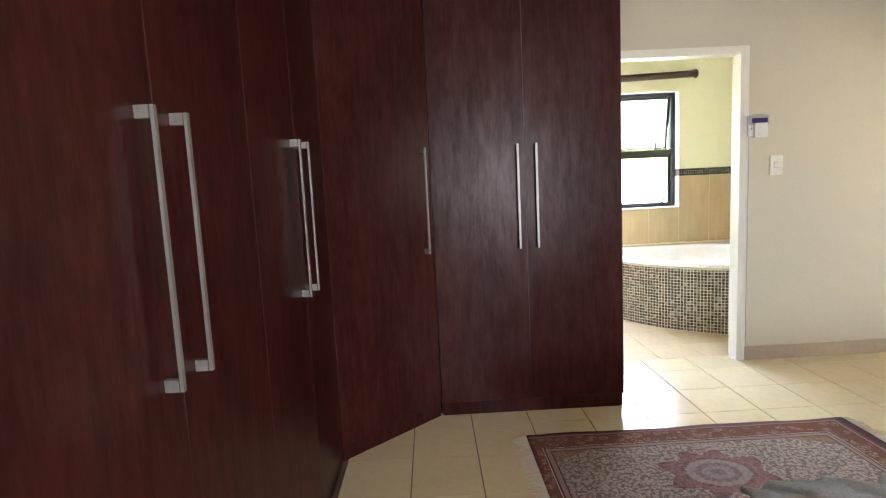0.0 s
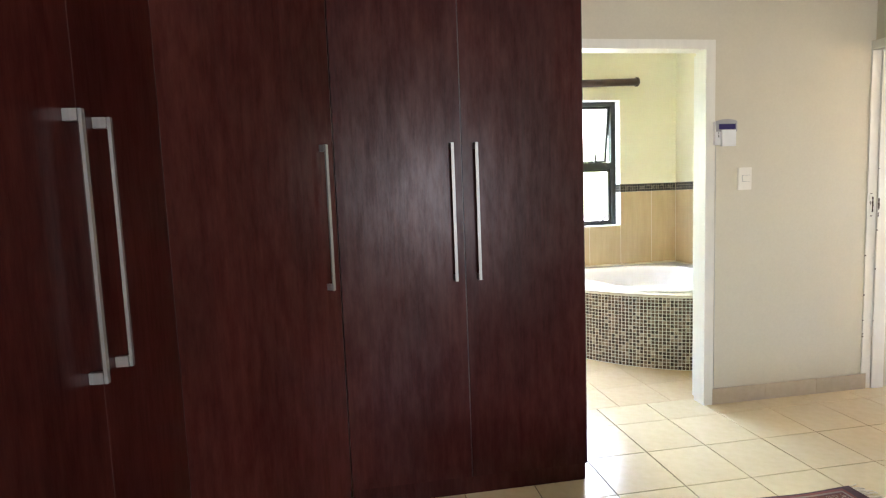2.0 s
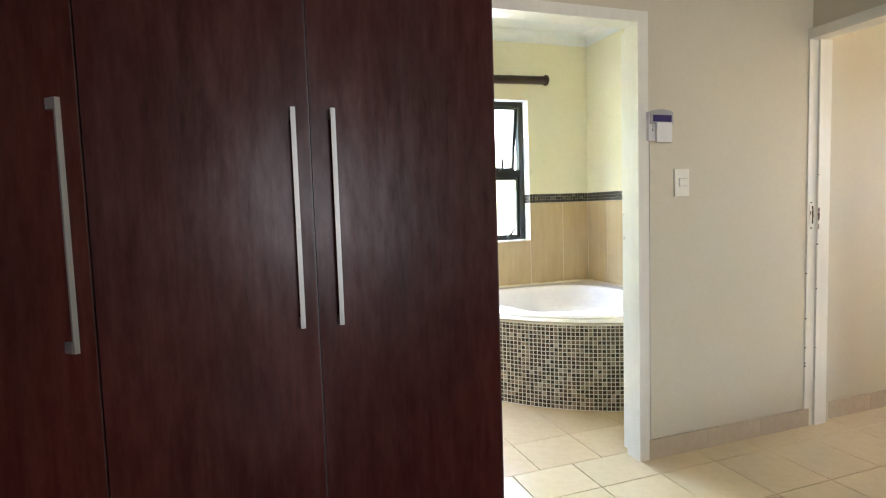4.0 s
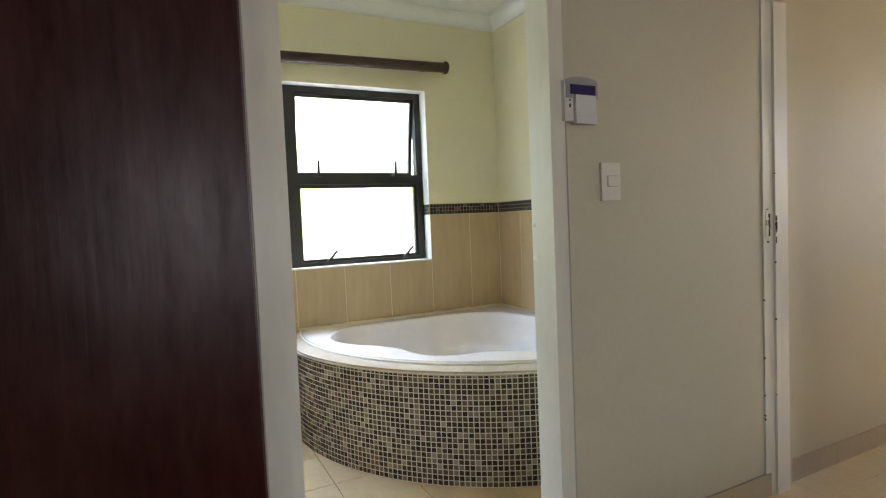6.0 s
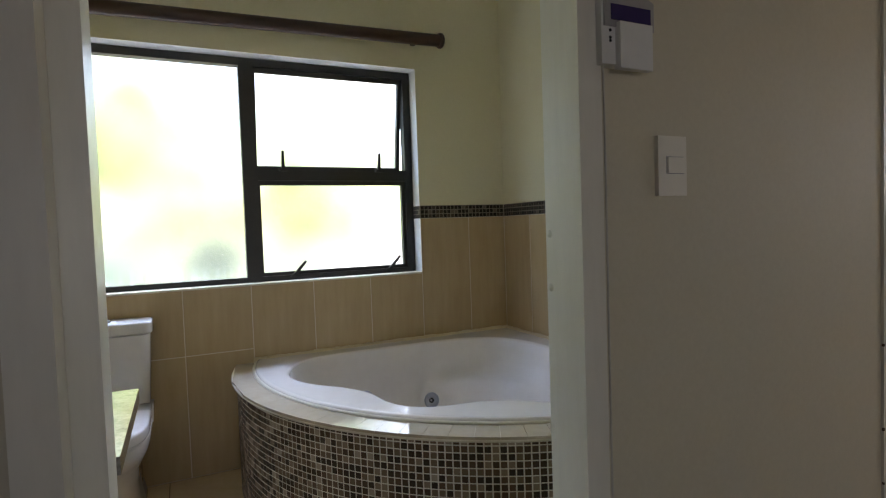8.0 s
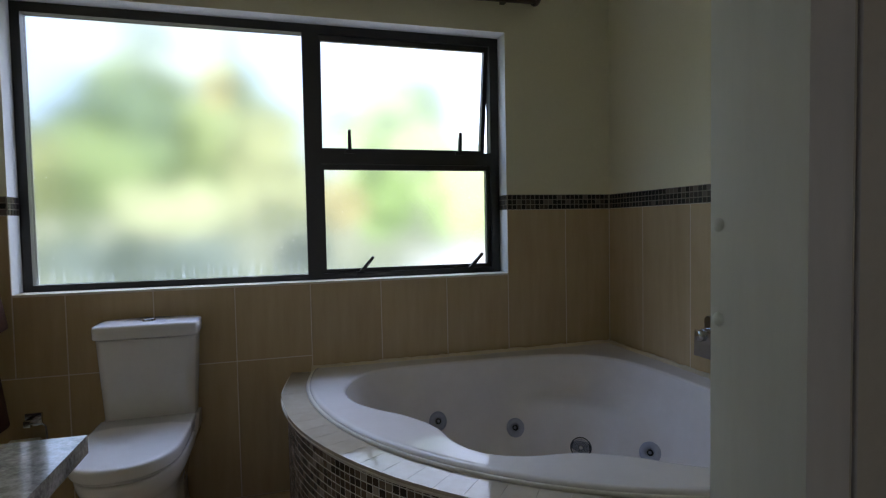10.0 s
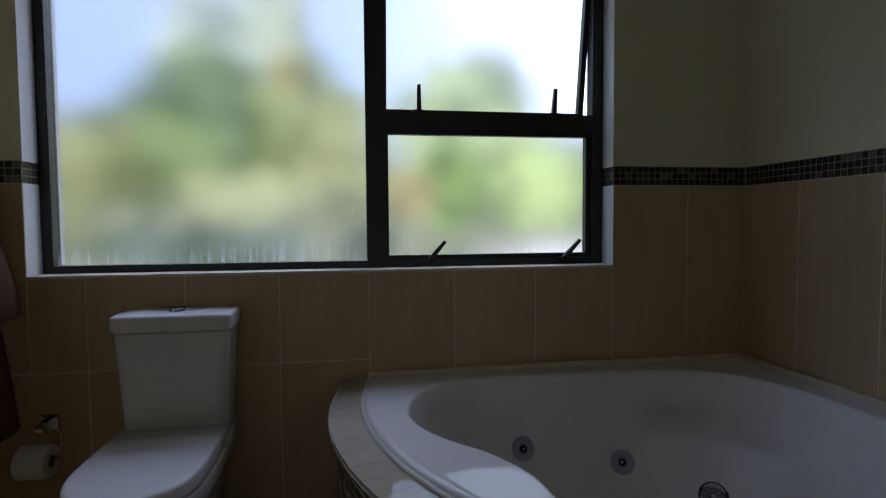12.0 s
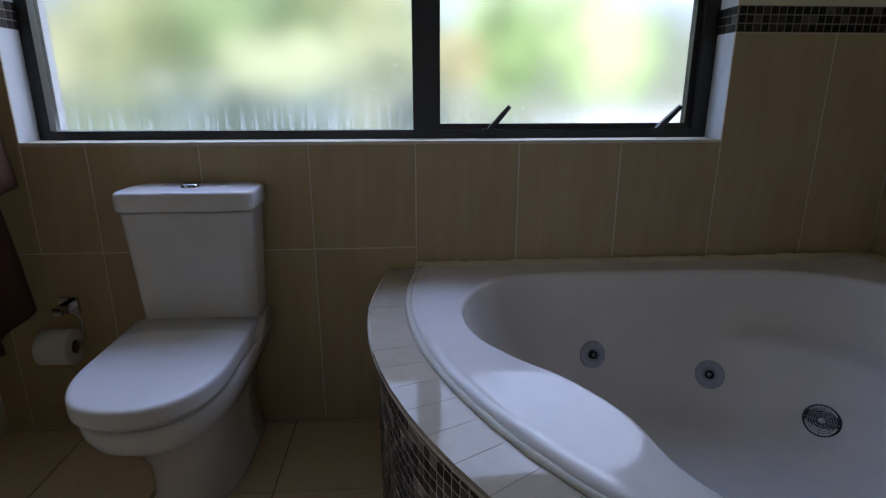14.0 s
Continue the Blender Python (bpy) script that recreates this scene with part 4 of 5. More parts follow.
for (p, d), (q, e) in zip(outer_pts, outer_pts[1:]):
    n0, n1 = Vector((-d.y, d.x, 0)), Vector((-e.y, e.x, 0))
    bm = bmesh.new()
    a, b = p + d * 0.0005, q - e * 0.0005
    wdt = 0.104
    c, f = b + (-n1 if n1.dot(Vector((CX, CY, 0)) - q) < 0 else n1) * wdt, a + (-n0 if n0.dot(Vector((CX, CY, 0)) - p) < 0 else n0) * wdt
    for v in (a, b, c, f):
        v.x, v.y = min(v.x, CX - 0.001), min(v.y, CY - 0.001)
    vs = [bm.verts.new(v + Vector((0, 0, z))) for z in (DECK - 0.010, DECK) for v in (a, b, c, f)]
    for g in ((3, 2, 1, 0), (4, 5, 6, 7), (0, 1, 5, 4), (1, 2, 6, 5), (2, 3, 7, 6), (3, 0, 4, 7)):
        bm.faces.new([vs[i] for i in g])
    part("tile", bevelled(bm, 0.0007, 1), deck_tile, deck)
# trim edging under the deck tiles
bm = tube(bmesh.new(), [p + Vector((0, 0, DECK - 0.014)) for p, d in arc_even(RD - 0.006, 0.04)], 0.007, 8)
part("edge_trim", bm, pale_sealant, deck, "rounded cream edge trim", True)

# moulded tub shell: half of the basin's rim, mirrored over the corner's diagonal
HALF_RIM = [(1.574, 0.0), (1.545, 0.108), (1.462, 0.225), (1.420, 0.360), (1.412, 0.480), (1.380, 0.610), (1.290, 0.728), (1.150, 0.795), (1.010, 0.792), (0.865, 0.690), (0.690, 0.515), (0.540, 0.362), (0.410, 0.205), (0.355, 0.085), (0.342, 0.0)]


def along(k, pts):
    n = len(pts) - 1
    i = min(int(k * n), n - 1)
    f = k * n - i
    p0, p1, p2, p3 = (Vector(pts[max(0, min(n, j))]) for j in (i - 1, i, i + 1, i + 2))
    if i == 0:
        p0 = Vector((pts[1][0], -pts[1][1]))
    if i == n - 1:
        p3 = Vector((pts[n - 1][0], -pts[n - 1][1]))
    return 0.5 * ((2 * p1) + (p2 - p0) * f + (2 * p0 - 5 * p1 + 4 * p2 - p3) * f * f + (3 * p1 - p0 - 3 * p2 + p3) * f ** 3)


def diag(a, b):
    """From the corner: a metres out along the diagonal, b metres to the window wall's side."""
    h = math.sqrt(0.5)
    return Vector((CX - a * h - b * h, CY - a * h + b * h, 0))


half = [along(k / 60, HALF_RIM) for k in range(61)]
rim_pts = [diag(v.x, v.y) for v in half] + [diag(v.x, -v.y) for v in half[-2:0:-1]]
MID = diag(1.03, 0.0)
NA = 240


def by_angle(pts):
    ang = np.unwrap(np.array([math.atan2((p - MID).y, (p - MID).x) for p in pts]))
    rad = np.array([(p - MID).length for p in pts])
    order = np.argsort(np.mod(ang, 2 * math.pi))
    a, r = np.mod(ang, 2 * math.pi)[order], rad[order]
    a, r = np.concatenate((a - 2 * math.pi, a, a + 2 * math.pi)), np.concatenate((r, r, r))
    return lambda t: float(np.interp(t % (2 * math.pi), a, r))


outer_line = [arc_point(RT, k / 400) for k in range(401)]
outer_line += [Vector((CX, CY - RT + k * RT / 100, 0)) for k in range(1, 101)] + [Vector((CX - k * RT / 100, CY, 0)) for k in range(1, 100)]
rim_at, outer_at = by_angle(rim_pts), by_angle([Vector((min(p.x, CX - 0.001), min(p.y, CY - 0.001), 0)) for p in outer_line])
angles = [2 * math.pi * k / NA for k in range(NA)]
TO_CORNER = math.atan2(CY - MID.y, CX - MID.x)


def ring(fn, z):
    return [MID + Vector((math.cos(t), math.sin(t), 0)) * fn(t) + Vector((0, 0, z)) for t in angles]


# sections of the basin, as (share of the rim's distance, height): the plain wall, and the one with the corner seat
PLAIN = [(1.010, 0.5492), (1.0, 0.5470), (0.991, 0.5390), (0.980, 0.500), (0.966, 0.450), (0.952, 0.400), (0.938, 0.350), (0.920, 0.295), (0.893, 0.240), (0.850, 0.190), (0.785, 0.155), (0.690, 0.132), (0.540, 0.119), (0.300, 0.113), (0.080, 0.110)]
SEAT = [(1.010, 0.5492), (1.0, 0.5470), (0.991, 0.5390), (0.972, 0.490), (0.945, 0.430), (0.910, 0.392), (0.860, 0.375), (0.775, 0.366), (0.735, 0.348), (0.708, 0.290), (0.678, 0.200), (0.625, 0.148), (0.520, 0.122), (0.300, 0.113), (0.080, 0.110)]


def basin_point(t, k):
    """A point of the basin's wall in the direction t; k counts along the basin's section."""
    i = min(int(k), len(PLAIN) - 2)
    f = k - i
    off = abs((t - TO_CORNER + math.pi) % (2 * math.pi) - math.pi)
    w = max(0.0, min(1.0, (radians(44) - off) / radians(26)))
    w = w * w * (3 - 2 * w)
    s0, z0 = (PLAIN[i][n] * (1 - f) + PLAIN[i + 1][n] * f for n in (0, 1))
    s1, z1 = (SEAT[i][n] * (1 - f) + SEAT[i + 1][n] * f for n in (0, 1))
    s, z = s0 + (s1 - s0) * w, z0 + (z1 - z0) * w
    r = rim_at(t) * s
    # the far ends of the section round off towards the floor
    soft = 0.75 * max(0.0, min(1.0, (0.50 - z) / 0.32))
    r = r * (1 - soft) + min(r, 0.66 * s) * soft
    return MID + Vector((math.cos(t), math.sin(t), 0)) * r + Vector((0, 0, z))


loops = [ring(lambda t: outer_at(t) - 0.001, 0.47), ring(lambda t: outer_at(t) - 0.001, 0.538), ring(lambda t: outer_at(t) - 0.005, 0.547), ring(lambda t: outer_at(t) - 0.014, 0.551),
         ring(lambda t: outer_at(t) - 0.024, 0.5505), ring(lambda t: outer_at(t) - 0.031, 0.5492), ring(lambda t: outer_at(t) - 0.038, 0.5490), ring(lambda t: 0.5 * (outer_at(t) - 0.03 + max(rim_at(t) * 1.02, 0.0)), 0.5491), ring(lambda t: min(rim_at(t) * 1.022, outer_at(t) - 0.0385), 0.5493)]
loops += [[basin_point(t, k) for t in angles] for k in range(len(PLAIN))]
bm = bmesh.new()
loft(bm, loops, cap=False)
bm.faces.new(list(bm.verts)[-NA:])
shell = part("tub_shell", bm, acrylic, tub, "glossy white acrylic shell", True)
# the basin below the rim is dulled by use
shell.data.materials.append(acrylic_worn)
for face in shell.data.polygons:
    if face.center.z < 0.540 and max(shell.data.vertices[i].co.z for i in face.vertices) < 0.5475:
        face.material_index = 1

# sealant along the walls
def wavy(p, q, n, amp, seed):
    r = random.Random(seed)
    return [Vector(p).lerp(Vector(q), k / n) + Vector((r.uniform(-amp, amp), r.uniform(-amp, amp), r.uniform(-amp, amp))) for k in range(n + 1)]


part("sealant", tube(bmesh.new(), wavy((CX - RT + 0.01, CY - 0.009, 0.540), (CX - 0.008, CY - 0.009, 0.543), 60, 0.0032, 1), 0.020, 9), sealant, tub, "uneven yellowed sealant bead", True)
part("sealant", tube(bmesh.new(), wavy((CX - 0.009, CY - 0.008, 0.540), (CX - 0.009, CY - RT + 0.01, 0.543), 60, 0.0032, 2), 0.020, 9), sealant, tub, "uneven yellowed sealant bead", True)
part("sealant", tube(bmesh.new(), [p + Vector((0, 0, DECK + 0.001)) for p, d in arc_even(RT + 0.003, 0.03)], 0.008, 8), pale_sealant, tub, "thin sealant bead round the rim", True)


def on_wall(t, k):
    p = basin_point(t, k)
    u = basin_point(t, k - 0.4) - basin_point(t, k + 0.4)
    v = basin_point(t + 0.03, k) - basin_point(t - 0.03, k)
    n = u.cross(v).normalized()
    if n.dot(MID + Vector((0, 0, 0.4)) - p) < 0:
        n = -n
    return Matrix.Translation(p) @ n.to_track_quat('Z', 'Y').to_matrix().to_4x4()


def wall_at(deg, z):
    """The place on the basin's wall in a direction, at a height."""
    t = radians(deg)
    lo, hi = 2.0, 11.0
    for _ in range(40):
        mid = (lo + hi) / 2
        if basin_point(t, mid).z > z:
            lo = mid
        else:
            hi = mid
    return on_wall(t, lo)


for deg, z in ((115.8, 0.300), (80.2, 0.246), (10.0, 0.240), (-25.8, 0.300)):
    m = wall_at(deg, z)
    jet = part("jet", lathe(bmesh.new(), [(0.043, -0.006), (0.043, 0.003), (0.039, 0.008), (0.024, 0.0095), (0.018, 0.0080), (0.014, 0.003)], (0, 0, 0), m, 28), jet_grey, tub, "round chrome whirlpool jet", True)
    part("nozzle", lathe(bmesh.new(), [(0.0135, 0.002), (0.0125, 0.009), (0.009, 0.010), (0.0075, 0.010), (0.007, 0.005), (0, 0.005)], (0, 0, 0), m, 18), rubber, jet, "black jet nozzle", True)
    part("nozzle_tip", lathe(bmesh.new(), [(0.0062, 0.004), (0.0058, 0.0095), (0.0035, 0.0105), (0, 0.0105)], (0, 0, 0), m, 14), jet_grey, jet, "grey nozzle tip", True)
m = wall_at(45.2, 0.194)
grille = part("suction_grille", lathe(bmesh.new(), [(0.047, -0.004), (0.047, 0.004), (0.043, 0.008), (0.0405, 0.006), (0.0405, 0.003), (0, 0.003)], (0, 0, 0), m, 32), dark_metal, tub, "round slotted suction grille", True)
for r in (0.016, 0.022, 0.028, 0.034):
    part("grille_ring", lathe(bmesh.new(), [(r - 0.0014, 0.003), (r - 0.0012, 0.0075), (r + 0.0012, 0.0075), (r + 0.0014, 0.003)], (0, 0, 0), m, 28), jet_grey, grille)
part("grille_boss", lathe(bmesh.new(), [(0.011, 0.003), (0.010, 0.009), (0, 0.010)], (0, 0, 0), m, 18), chrome, grille, "", True)
bm = bmesh.new()
for k in range(8):
    a = 2 * math.pi * k / 8
    c, s = math.cos(a), math.sin(a)
    vs = [bm.verts.new(m @ Vector((r * c - w * s, r * s + w * c, z))) for z in (0.003, 0.007) for r, w in ((0.01, -0.0012), (0.042, -0.0012), (0.042, 0.0012), (0.01, 0.0012))]
    for f in ((3, 2, 1, 0), (4, 5, 6, 7), (0, 1, 5, 4), (1, 2, 6, 5), (2, 3, 7, 6), (3, 0, 4, 7)):
        bm.faces.new([vs[i] for i in f])
part("grille_spokes", bm, jet_grey, grille)

# ---- bath mixer on the east wall ----
mixer = thing("bath_mixer", (BATH_EAST, 5.17, 0.63), "square chrome wall-mounted bath mixer with lever", "tap")
bm = bmesh.new()
loops = []
for dx, grow in ((0.0, 0.0), (-0.008, 0.0), (-0.010, -0.002)):
    lp = []
    for cy, cz, a0 in ((5.212 - 0.02, 0.796 - 0.02, 0), (5.10 + 0.02, 0.796 - 0.02, 90), (5.10 + 0.02, 0.632 + 0.02, 180), (5.212 - 0.02, 0.632 + 0.02, 270)):
        for k in range(7):
            a = radians(a0 + 15 * k)
            lp.append((BATH_EAST + dx, cy + (0.02 + grow) * math.cos(a), cz + (0.02 + grow) * math.sin(a)))
    loops.append(lp)
loft(bm, loops)
part("wall_plate", bm, chrome, mixer)
part("body", lathe(bmesh.new(), [(0.027, 0.0), (0.027, 0.045), (0.025, 0.05), (0, 0.05)], (BATH_EAST - 0.008, 5.165, 0.725), TURN_TO["-x"], 28), chrome, mixer, "", True)
bm = bmesh.new()
loft(bm, [[(BATH_EAST - d, 5.102 + a, 0.742), (BATH_EAST - d, 5.206 - a, 0.742), (BATH_EAST - d, 5.210 - a, 0.640), (BATH_EAST - d, 5.096 + a, 0.640)] for d, a in ((0.052, 0.0), (0.060, 0.0), (0.064, 0.004))])
part("lever", bevelled(bm, 0.003, 2), chrome, mixer, "broad flat chrome lever")
part("lever_boss", lathe(bmesh.new(), [(0.022, 0.0), (0.022, 0.016), (0.019, 0.020), (0, 0.021)], (BATH_EAST - 0.058, 5.165, 0.725), TURN_TO["-x"], 24), chrome, mixer, "", True)


# ---- toilet ----
TX, TB = 1.220, WINDOW_WALL - 0.004
toilet = thing("toilet", (TX, 5.5, 0), "white ceramic close-coupled toilet with closed lid", "toilet")


def d_loop(half, back, front, z, straight=0.48, n=40, squash=2.3):
    """A D-shaped outline: straight back, rounded front."""
    half, front = half * 0.915, front + 0.028
    yc = back + (front - back) * straight
    pts = [(TX - half, back), (TX - half, (back + yc) / 2)]
    for k in range(n + 1):
        a = math.pi * k / n
        c, s = math.cos(a), math.sin(a)
        pts.append((TX - half * math.copysign(abs(c) ** (2 / squash), c), yc + (front - yc) * abs(s) ** (2 / squash)))
    pts += [(TX + half, (back + yc) / 2), (TX + half, back)]
    return [Vector((x, y, z)) for x, y in pts]


bm = bmesh.new()
levels = [(0.138, 5.85, 5.46, 0.0), (0.136, 5.85, 5.45, 0.02), (0.122, 5.85, 5.44, 0.08), (0.120, 5.85, 5.42, 0.16), (0.135, 5.85, 5.36, 0.24), (0.163, 5.85, 5.290, 0.295), (0.180, 5.85, 5.245, 0.332), (0.186, 5.85, 5.229, 0.362), (0.187, 5.85, 5.226, 0.380), (0.186, 5.85, 5.228, 0.387), (0.182, 5.85, 5.233, 0.391)]
loft(bm, [d_loop(h, b, f, z) for h, b, f, z in levels])
part("pan", bm, ceramic, toilet, "", True)
bm = bmesh.new()
loft(bm, [d_loop(h, 5.738, f, z, 0.53) for h, f, z in ((0.174, 5.242, 0.391), (0.178, 5.236, 0.394), (0.178, 5.236, 0.400), (0.174, 5.240, 0.4035))])
part("seat", bm, ceramic, toilet, "", True)
bm = bmesh.new()
loft(bm, [d_loop(h, 5.738, f, z, 0.53) for h, f, z in ((0.178, 5.233, 0.4035), (0.1845, 5.2245, 0.4045), (0.1868, 5.2215, 0.4075), (0.1870, 5.2210, 0.412), (0.1870, 5.2210, 0.437), (0.1862, 5.2222, 0.4425), (0.1838, 5.2253, 0.4468), (0.1800, 5.2300, 0.4492), (0.1750, 5.2360, 0.4500), (0.165, 5.248, 0.4503), (0.10, 5.33, 0.4508))])
part("lid", bm, ceramic, toilet, "", True)
# shoulder behind the seat
bm = boxes((TX - 0.174, TX + 0.174, 5.695, 5.86, 0.372, 0.432))
bevelled(bm, 0.018, 4)
part("shoulder", bm, ceramic, toilet, "", True)
for s in (-1, 1):
    part("hinge", lathe(bmesh.new(), [(0.010, -0.022), (0.011, 0), (0.010, 0.022)], (TX + s * 0.08, 5.709, 0.440), TURN_TO["+x"], 14), chrome, toilet, "chrome lid hinge", True)


def rounded_rect(hw, y0, y1, z, r, n=6):
    hw, pts = hw * 0.945, []
    for cx, cy, a0 in ((hw - r, y1 - r, 0), (-hw + r, y1 - r, 90), (-hw + r, y0 + r, 180), (hw - r, y0 + r, 270)):
        for k in range(n + 1):
            a = radians(a0 + 90 * k / n)
            pts.append(Vector((TX + cx + r * math.cos(a), cy + r * math.sin(a), z)))
    return pts


bm = bmesh.new()
loft(bm, [rounded_rect(w, f, TB, z, 0.035) for w, f, z in ((0.168, 5.748, 0.42), (0.171, 5.744, 0.44), (0.180, 5.736, 0.60), (0.188, 5.727, 0.752), (0.1885, 5.7265, 0.759), (0.186, 5.729, 0.762), (0.18, 5.735, 0.7635))])
part("cistern", bm, ceramic, toilet, "", True)
bm = bmesh.new()
loft(bm, [rounded_rect(w, f, TB, z, 0.035) for w, f, z in ((0.186, 5.728, 0.764), (0.1955, 5.7195, 0.7662), (0.1975, 5.7175, 0.7685), (0.198, 5.717, 0.773), (0.198, 5.717, 0.807), (0.197, 5.718, 0.8125), (0.1942, 5.7208, 0.8166), (0.190, 5.725, 0.8188), (0.184, 5.731, 0.8196), (0.17, 5.745, 0.820), (0.10, 5.78, 0.822))])
lid = part("cistern_lid", bm, ceramic, toilet, "", True)
part("flush_button", lathe(bmesh.new(), [(0.024, -0.004), (0.024, 0.005), (0.021, 0.008), (0, 0.0075)], (TX, 5.800, 0.823), TURN_TO["+z"], 28), chrome, lid, "oval chrome flush button", True)

# ---- toilet roll on its holder ----
holder = thing("toilet_roll_holder", (0.772, WINDOW_WALL, 0.42), "chrome wall-mounted toilet roll holder", "roll holder")
part("wall_plate", boxes((0.745, 0.802, WINDOW_WALL - 0.012, WINDOW_WALL, 0.416, 0.466), bevel=0.003), chrome, holder)
part("post", boxes((0.762, 0.786, WINDOW_WALL - 0.072, WINDOW_WALL - 0.010, 0.429, 0.453), bevel=0.003), chrome, holder)
yr, zr = WINDOW_WALL - 0.068, 0.343
wire = [(0.774, yr, 0.441), (0.800, yr, 0.441), (0.826, yr, 0.438), (0.836, yr, 0.426), (0.838, yr, 0.406), (0.838, yr, 0.361), (0.836, yr, 0.349), (0.826, yr, zr), (0.780, yr, zr), (0.690, yr, zr)]
part("wire_arm", tube(bmesh.new(), wire, 0.004, 8), chrome, holder, "", True)
roll = thing("toilet_roll", (0.76, yr, zr - 0.02), "part-used white toilet paper roll on its holder", "toilet roll")
bm = lathe(bmesh.new(), [(0.021, -0.047), (0.052, -0.047), (0.0545, -0.045), (0.0545, 0.045), (0.052, 0.047), (0.021, 0.047)], (0.760, yr, zr - 0.014), TURN_TO["+x"], 36)
part("paper", bm, tissue, roll, "", True)
bm = lathe(bmesh.new(), [(0.0210, -0.0473), (0.0195, -0.0473), (0.0195, 0.0473), (0.0210, 0.0473)], (0.760, yr, zr - 0.014), TURN_TO["+x"], 28)
part("core", bm, card, roll, "brown card core", True)

# ---- curtain rod ----
rod = thing("curtain_rod", (1.75, WINDOW_WALL - 0.07, 2.26), "thick dark-stained wooden curtain rod without a curtain", "curtain rod")
R0, R1 = Vector((0.545, WINDOW_WALL - 0.078, 2.205)), Vector((2.93, WINDOW_WALL - 0.078, 2.263))
rod_turn = (R1 - R0).to_track_quat('Z', 'Y').to_matrix().to_4x4()
rod_len = (R1 - R0).length
part("pole", lathe(bmesh.new(), [(0, 0), (0.033, 0), (0.034, 0.002), (0.034, rod_len - 0.002), (0.033, rod_len), (0, rod_len)], R0, rod_turn, 28), rod_wood, rod, "", True)
for c, turn in ((R1, rod_turn), (R0, rod_turn @ Matrix.Rotation(math.pi, 4, 'X'))):
    part("finial", lathe(bmesh.new(), [(0, -0.001), (0.041, 0), (0.043, 0.006), (0.043, 0.016), (0.039, 0.022), (0.034, 0.026), (0, 0.029)], c, turn, 28), rod_wood, rod, "", True)
for x in (0.66, 2.80):
    z = R0.z + (x - R0.x) * 0.0243
    part("bracket", boxes((x - 0.012, x + 0.012, WINDOW_WALL - 0.05, WINDOW_WALL + 0.006, z - 0.015, z + 0.015), bevel=0.003), rod_wood, rod)

# ---- vanity ----
VX, VY, VZ = 1.440, 4.388, 0.850
vanity = thing("vanity_cabinet", (0.9, 4.18, 0), "dark wooden vanity cabinet under the granite top", "cabinet")
part("body", boxes((BATH_WEST + 0.003, VX - 0.06, BATH_SIDE + 0.006, VY - 0.05, 0.06, VZ - 0.031), bevel=0.003), veneer, vanity)
part("plinth", boxes((BATH_WEST + 0.003, VX - 0.09, BATH_SIDE + 0.006, VY - 0.09, 0.0, 0.06)), veneer, vanity)
for k in range(2):
    xa = BATH_WEST + 0.008 + k * 0.432
    dr = part("door", boxes((xa, xa + 0.428, VY - 0.05, VY - 0.032, 0.08, VZ - 0.045), bevel=0.002), veneer, vanity)
    part("handle", boxes((xa + (0.385 if k == 0 else 0.03), xa + (0.397 if k == 0 else 0.042), VY - 0.032, VY - 0.008, 0.55, 0.70), bevel=0.002), steel, dr)
tagged(part("worktop", bevelled(boxes((BATH_WEST + 0.002, VX, BATH_SIDE + 0.002, VY, VZ - 0.03, VZ)), 0.003, 2), granite), "polished speckled grey granite vanity top with square edge", "worktop")


# ---- towel on the west wall's rail ----
rail = thing("towel_rail", (0.54, 5.62, 1.22), "chrome towel rail on the bathroom's west wall", "towel rail")
part("bar", tube(bmesh.new(), [(0.575, 5.30, 1.22), (0.575, 5.86, 1.22)], 0.009, 12), chrome, rail, "", True)
for y in (5.32, 5.84):
    part("bracket", tube(bmesh.new(), [(BATH_WEST, y, 1.22), (0.575, y, 1.22)], 0.008, 10), chrome, rail, "", True)


def towel(name, label, x, y0, y1, ztop, drop, seed, out):
    """Folded over the rail, with soft vertical folds; out: how far the lower edge swings from the wall."""
    bm = bmesh.new()
    nu, nv = 40, 44
    ph = random.Random(seed).uniform(0, 6)
    grid = []
    for i in range(nv + 1):
        f = i / nv
        row = []
        for j in range(nu + 1):
            g = j / nu
            fold = math.sin(g * 13 + ph + 1.5 * f) * 0.014 * (0.25 + f) + math.sin(g * 5.3 + ph) * 0.016 * f
            spread = 1.0 + 0.10 * math.sin(f * 2.5)
            yy = (y0 + y1) / 2 + (y1 - y0) * (g - 0.5) * spread
            edge = 0.02 * math.sin(g * 7 + ph) * f + 0.05 * f * (g - 0.5)
            row.append(bm.verts.new((x + 0.016 + out * f + fold, min(yy, WINDOW_WALL - 0.02), ztop - drop * f + edge)))
        grid.append(row)
    for a, b in zip(grid, grid[1:]):
        for j in range(nu):
            bm.faces.new((a[j], a[j + 1], b[j + 1], b[j]))
    ob = part(name, bm, towel_cloth, None, label, True)
    sol = ob.modifiers.new("thickness", 'SOLIDIFY')
    sol.thickness = 0.010
    sol.offset = 0
    return tagged(ob, "", "towel", "towels on the rail")


towel("towel", "brown terry bath towel hanging over the rail", 0.59, 5.54, 5.86, 1.235, 0.46, 3, 0.100)
towel("towel", "brown terry hand towel hanging below the larger one", 0.575, 5.56, 5.82, 1.21, 0.80, 8, 0.120)


# ---- alarm keypad, cable and switch on the bedroom side ----
Y = DOOR_WALL
alarm = thing("alarm_keypad", (2.3596, Y, 1.493), "white alarm keypad with dark display and closed flap", "alarm keypad")
